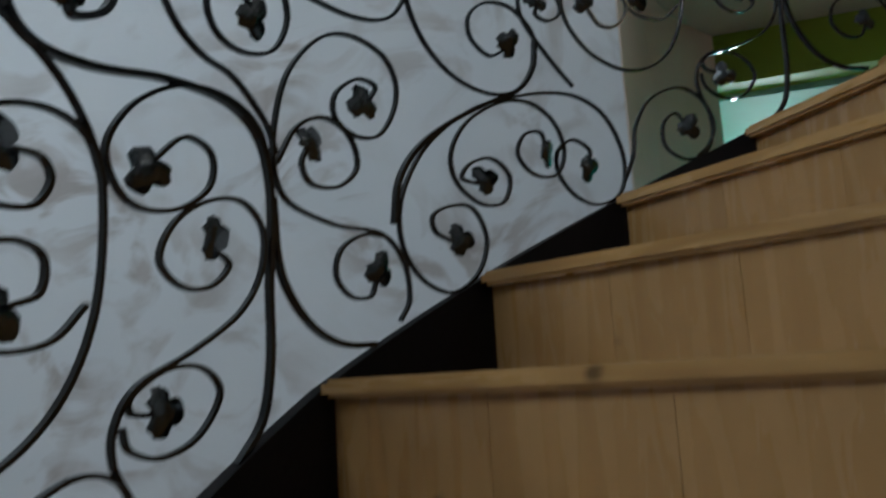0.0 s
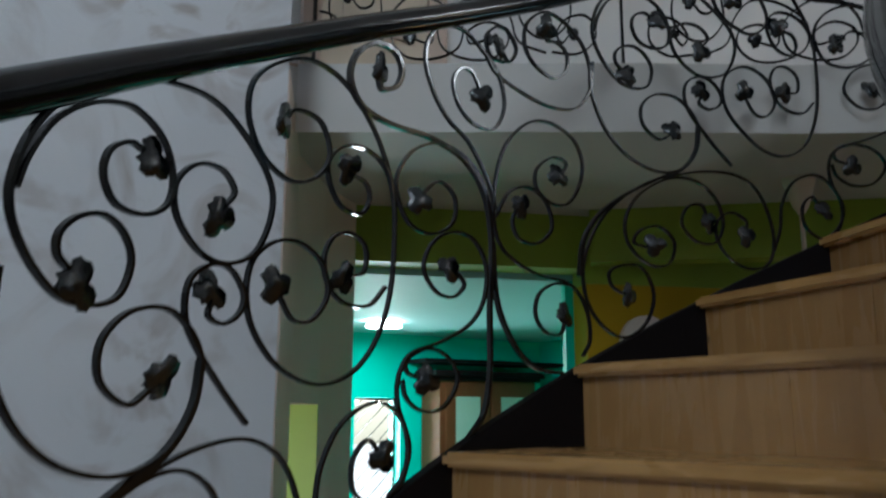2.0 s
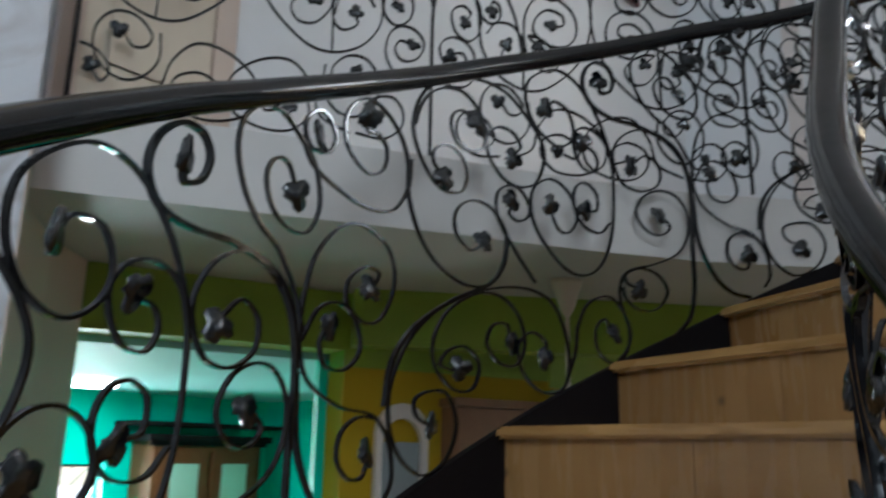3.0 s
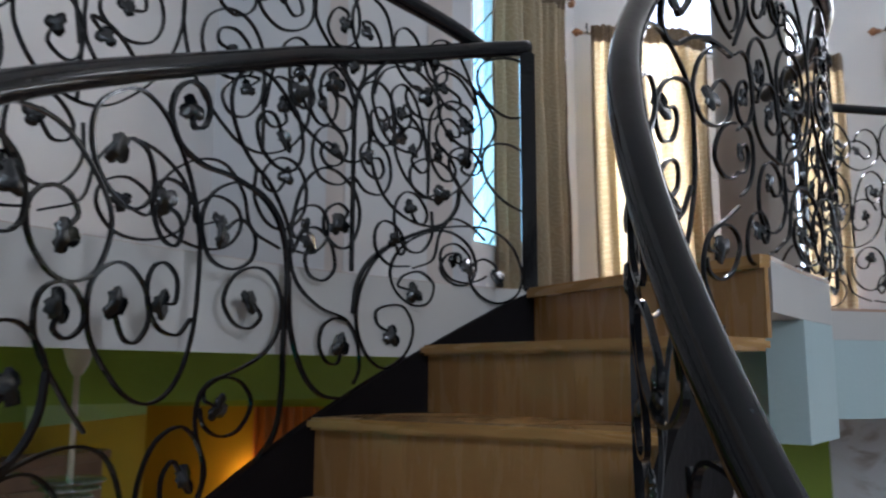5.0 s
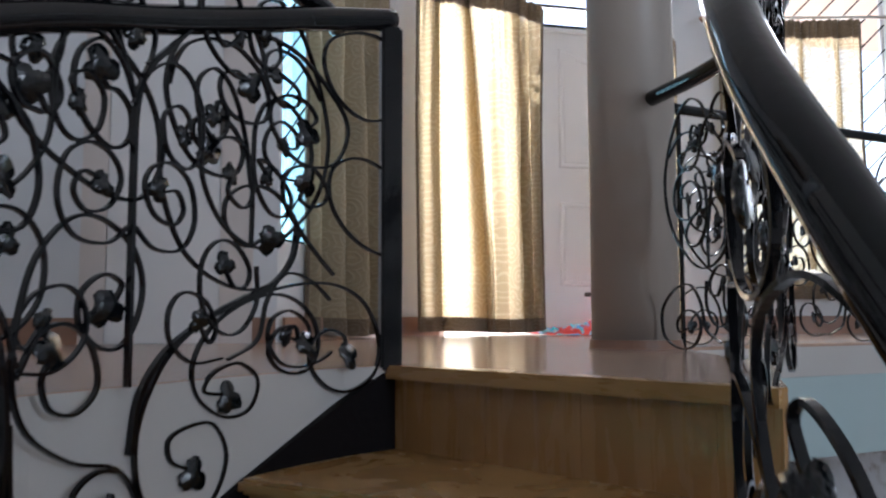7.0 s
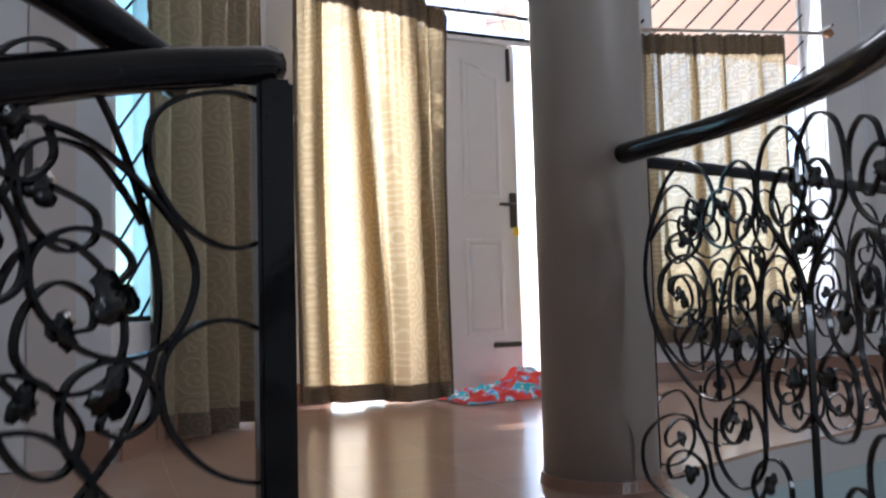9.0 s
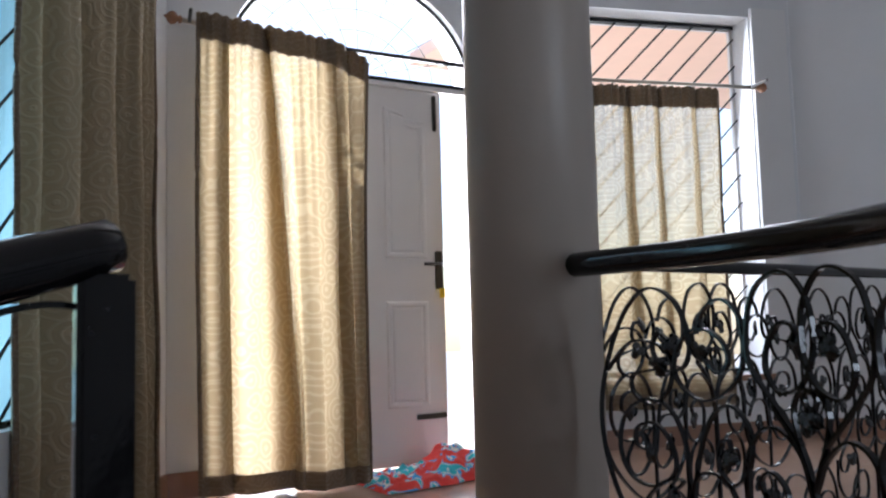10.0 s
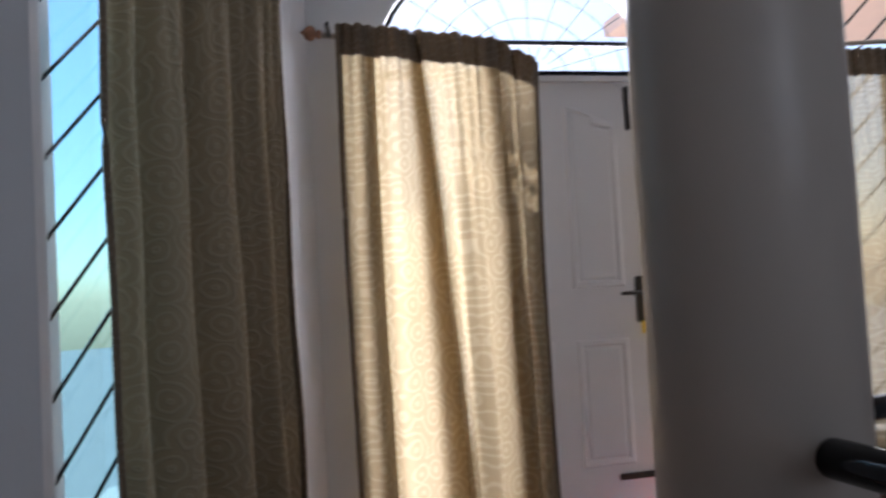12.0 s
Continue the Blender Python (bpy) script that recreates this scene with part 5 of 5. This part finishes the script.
# orange curtain, grid window, lamp and stand in the ground-floor room
oc = curtain("orange_curtain", "orange satin curtain lit by the window beside it", (5.82, 2.78), (5.82, 2.36), 0.9, 2.93, 5, 0.03, 31)
for ob in oc.children:
    ob.data.materials[0] = ORANGE
g = thing("grid_window", "white framed window with thin glazing bars", "window", (5.93, 1.71, 1.3))
part("frame", boxes((0, 0, 0, 0.05, 0.03, 1.62), (0, 0.58, 0, 0.05, 0.609, 1.62), (0, 0.03, 0, 0.05, 0.58, 0.03), (0, 0.03, 1.59, 0.05, 0.58, 1.62)), DOORW, g)
for i in range(1, 3):
    part("glazing_bar", boxes((0.02, 0.03 + i * 0.185 - 0.006, 0.03, 0.03, 0.03 + i * 0.185 + 0.006, 1.59)), DOORW, g)
for i in range(1, 8):
    part("glazing_bar", boxes((0.031, 0.03, i * 0.2, 0.04, 0.58, i * 0.2 + 0.012)), DOORW, g)
part("pane", boxes((0.012, 0.03, 0.03, 0.016, 0.58, 1.59)), TINT, g, "clear bluish glass").visible_shadow = False
diagonal_grille("burglar_grille", "thin iron grille of slanting bars behind the glazing bars", (6.0, 2.32), (6.0, 1.71), 0.0, 0.61, 1.3, 2.92, 0.05, step=0.2, r=0.004)
wl = thing("wall_lamp", "small flame-shaped wall lamp glowing orange", "lamp", (5.86, 2.79, 2.40))
bm = bmesh.new()
tube(bm, [(0, 0, 0), (0, 0, 0.02), (0, 0, 0.05), (0, 0, 0.085), (0, 0, 0.11)], [0.012, 0.024, 0.028, 0.014, 0.003], 10)
part("flame_bulb", bm, FLAME, wl, smooth=True)
part("bracket", boxes((0, -0.008, -0.05, 0.04, 0.008, 0.0)), STEEL, wl)
pl = thing("pendant_lamp", "whitish hanging lamp with a bell cap, thin stem and glass dish", "ceiling lamp", (2.86, 2.54, 3.29))
bm = bmesh.new(); tube(bm, [(0, 0, 0), (0, 0, -0.02), (0, 0, -0.07), (0, 0, -0.12), (0, 0, -0.15)], [0.065, 0.062, 0.045, 0.03, 0.012], 20)
part("cap", bm, CREAM, pl, smooth=True)
bm = bmesh.new(); tube(bm, [(0, 0, -0.14), (0, 0, -0.46)], 0.009, 10)
part("stem", bm, CREAM, pl, smooth=True)
for i in range(3):
    bm = bmesh.new(); tube(bm, [(0, 0, -0.45 - 0.022 * i), (0, 0, -0.458 - 0.022 * i), (0, 0, -0.464 - 0.022 * i)], [0.10 - 0.018 * i, 0.105 - 0.018 * i, 0.08 - 0.018 * i], 24)
    part("glass_dish", bm, GLASS, pl, smooth=True)
frm = Matrix(((0.9422, 0.335, 0, 0), (-0.335, 0.9422, 0, 0), (0, 0, 1, 0), (0, 0, 0, 1)))
mir = thing("arched_mirror", "tall mirror in a whitish arched frame on the ochre wall", "mirror", (2.66, 3.41, 0.9))
mir.matrix_basis = Matrix.Translation((2.66, 3.41, 0.9)) @ frm
bm = bmesh.new()
arch = [(0, 0), (0, 1.72)] + [(0.13 - 0.13 * math.cos(math.pi * i / 10), 1.78 + 0.13 * math.sin(math.pi * i / 10)) for i in range(11)] + [(0.26, 1.72), (0.26, 0)]
strip(bm, [[(0.13 + (x - 0.13) * f, y, 0.9 + (z - 0.9) * (1 - (1 - f) * 0.3)) for f, y in ((1, 0), (1, -0.03), (0.78, -0.03), (0.78, 0))] for x, z in arch])
part("frame", bm, BEIGE, mir)
part("glass", boxes((0.03, -0.008, 0.06, 0.23, -0.003, 1.74)), GREYGLASS, mir)
ward = thing("wardrobe", "tall brown wooden wardrobe against the ochre wall", "wardrobe", (2.96, 3.28, 0))
ward.matrix_basis = Matrix.Translation((2.96, 3.28, 0)) @ frm
part("body", boxes((0, -0.12, 0, 0.92, -0.004, 2.80), bevel=0.004), BROWNWOOD, ward)
for i in range(2):
    part("door", boxes((0.012 + 0.45 * i, -0.138, 0.08, 0.456 + 0.45 * i, -0.12, 2.72), bevel=0.004), BROWNWOOD, ward)
part("cornice", boxes((-0.015, -0.15, 2.801, 0.935, -0.004, 2.84), bevel=0.005), BROWNWOOD, ward)

# ---- lights ----
def window_light(a, b, s, z, w, h, energy, off=0.05, color=(0.93, 0.97, 1.0)):
    m, o = bay_frame(a, b)
    mm = Matrix.Translation(o) @ m
    p = mm @ Vector((s, -off, z))
    q = mm @ Vector((s, 1, z - 0.25))
    ob = lamp("window_light", "AREA", look(p, q), energy, color, w, h)
    return ob


lamp("doorway_light", "AREA", look((6.3, DY, 4.75), (3, DY - 0.1, 4.4)), 75, (1, 0.98, 0.96), 1.25, 2.4)
window_light((5.50, -2.95), (5.98, -1.15), 0.81, 4.9, 1.0, 2.0, 15, 0.24)
window_light((5.98, 0.62), (4.834, 1.33), 1.15, 4.8, 0.34, 1.8, 2.5, 0.24, (0.92, 0.98, 1.0))
lamp("kitchen_window_light", "AREA", look((2.95, 7.0, 1.85), (2.9, 3, 1.5)), 24, (0.95, 1, 0.98), 0.5, 1.3)
lamp("kitchen_lamp", "AREA", look((2.58, 5.75, 2.94), (2.58, 5.75, 0)), 9, (1, 1, 0.97), 0.24, 0.24)
lamp("flame_light", "POINT", look((5.78, 2.79, 2.46), (5, 2, 0)), 0.6, (1, 0.55, 0.15), 0.03)
lamp("grid_window_light", "AREA", look((6.2, 2.02, 2.1), (4, 0.0, 1.2)), 1.5, (0.95, 1, 1), 0.6, 1.5)
lamp("back_room_light", "AREA", look((0.2, 3.3, 1.9), (1.0, 4.1, 2.0)), 2, (1, 1, 0.96), 0.5, 0.8)
# added fill lamp high behind the walker, brightens stairs and walls; no window there
lamp("stair_fill_light", "AREA", look((-2.9, -1.5, 4.6), (1.2, 0.8, 3.0)), 62, (0.84, 0.93, 1.0), 2.0, 2.2)
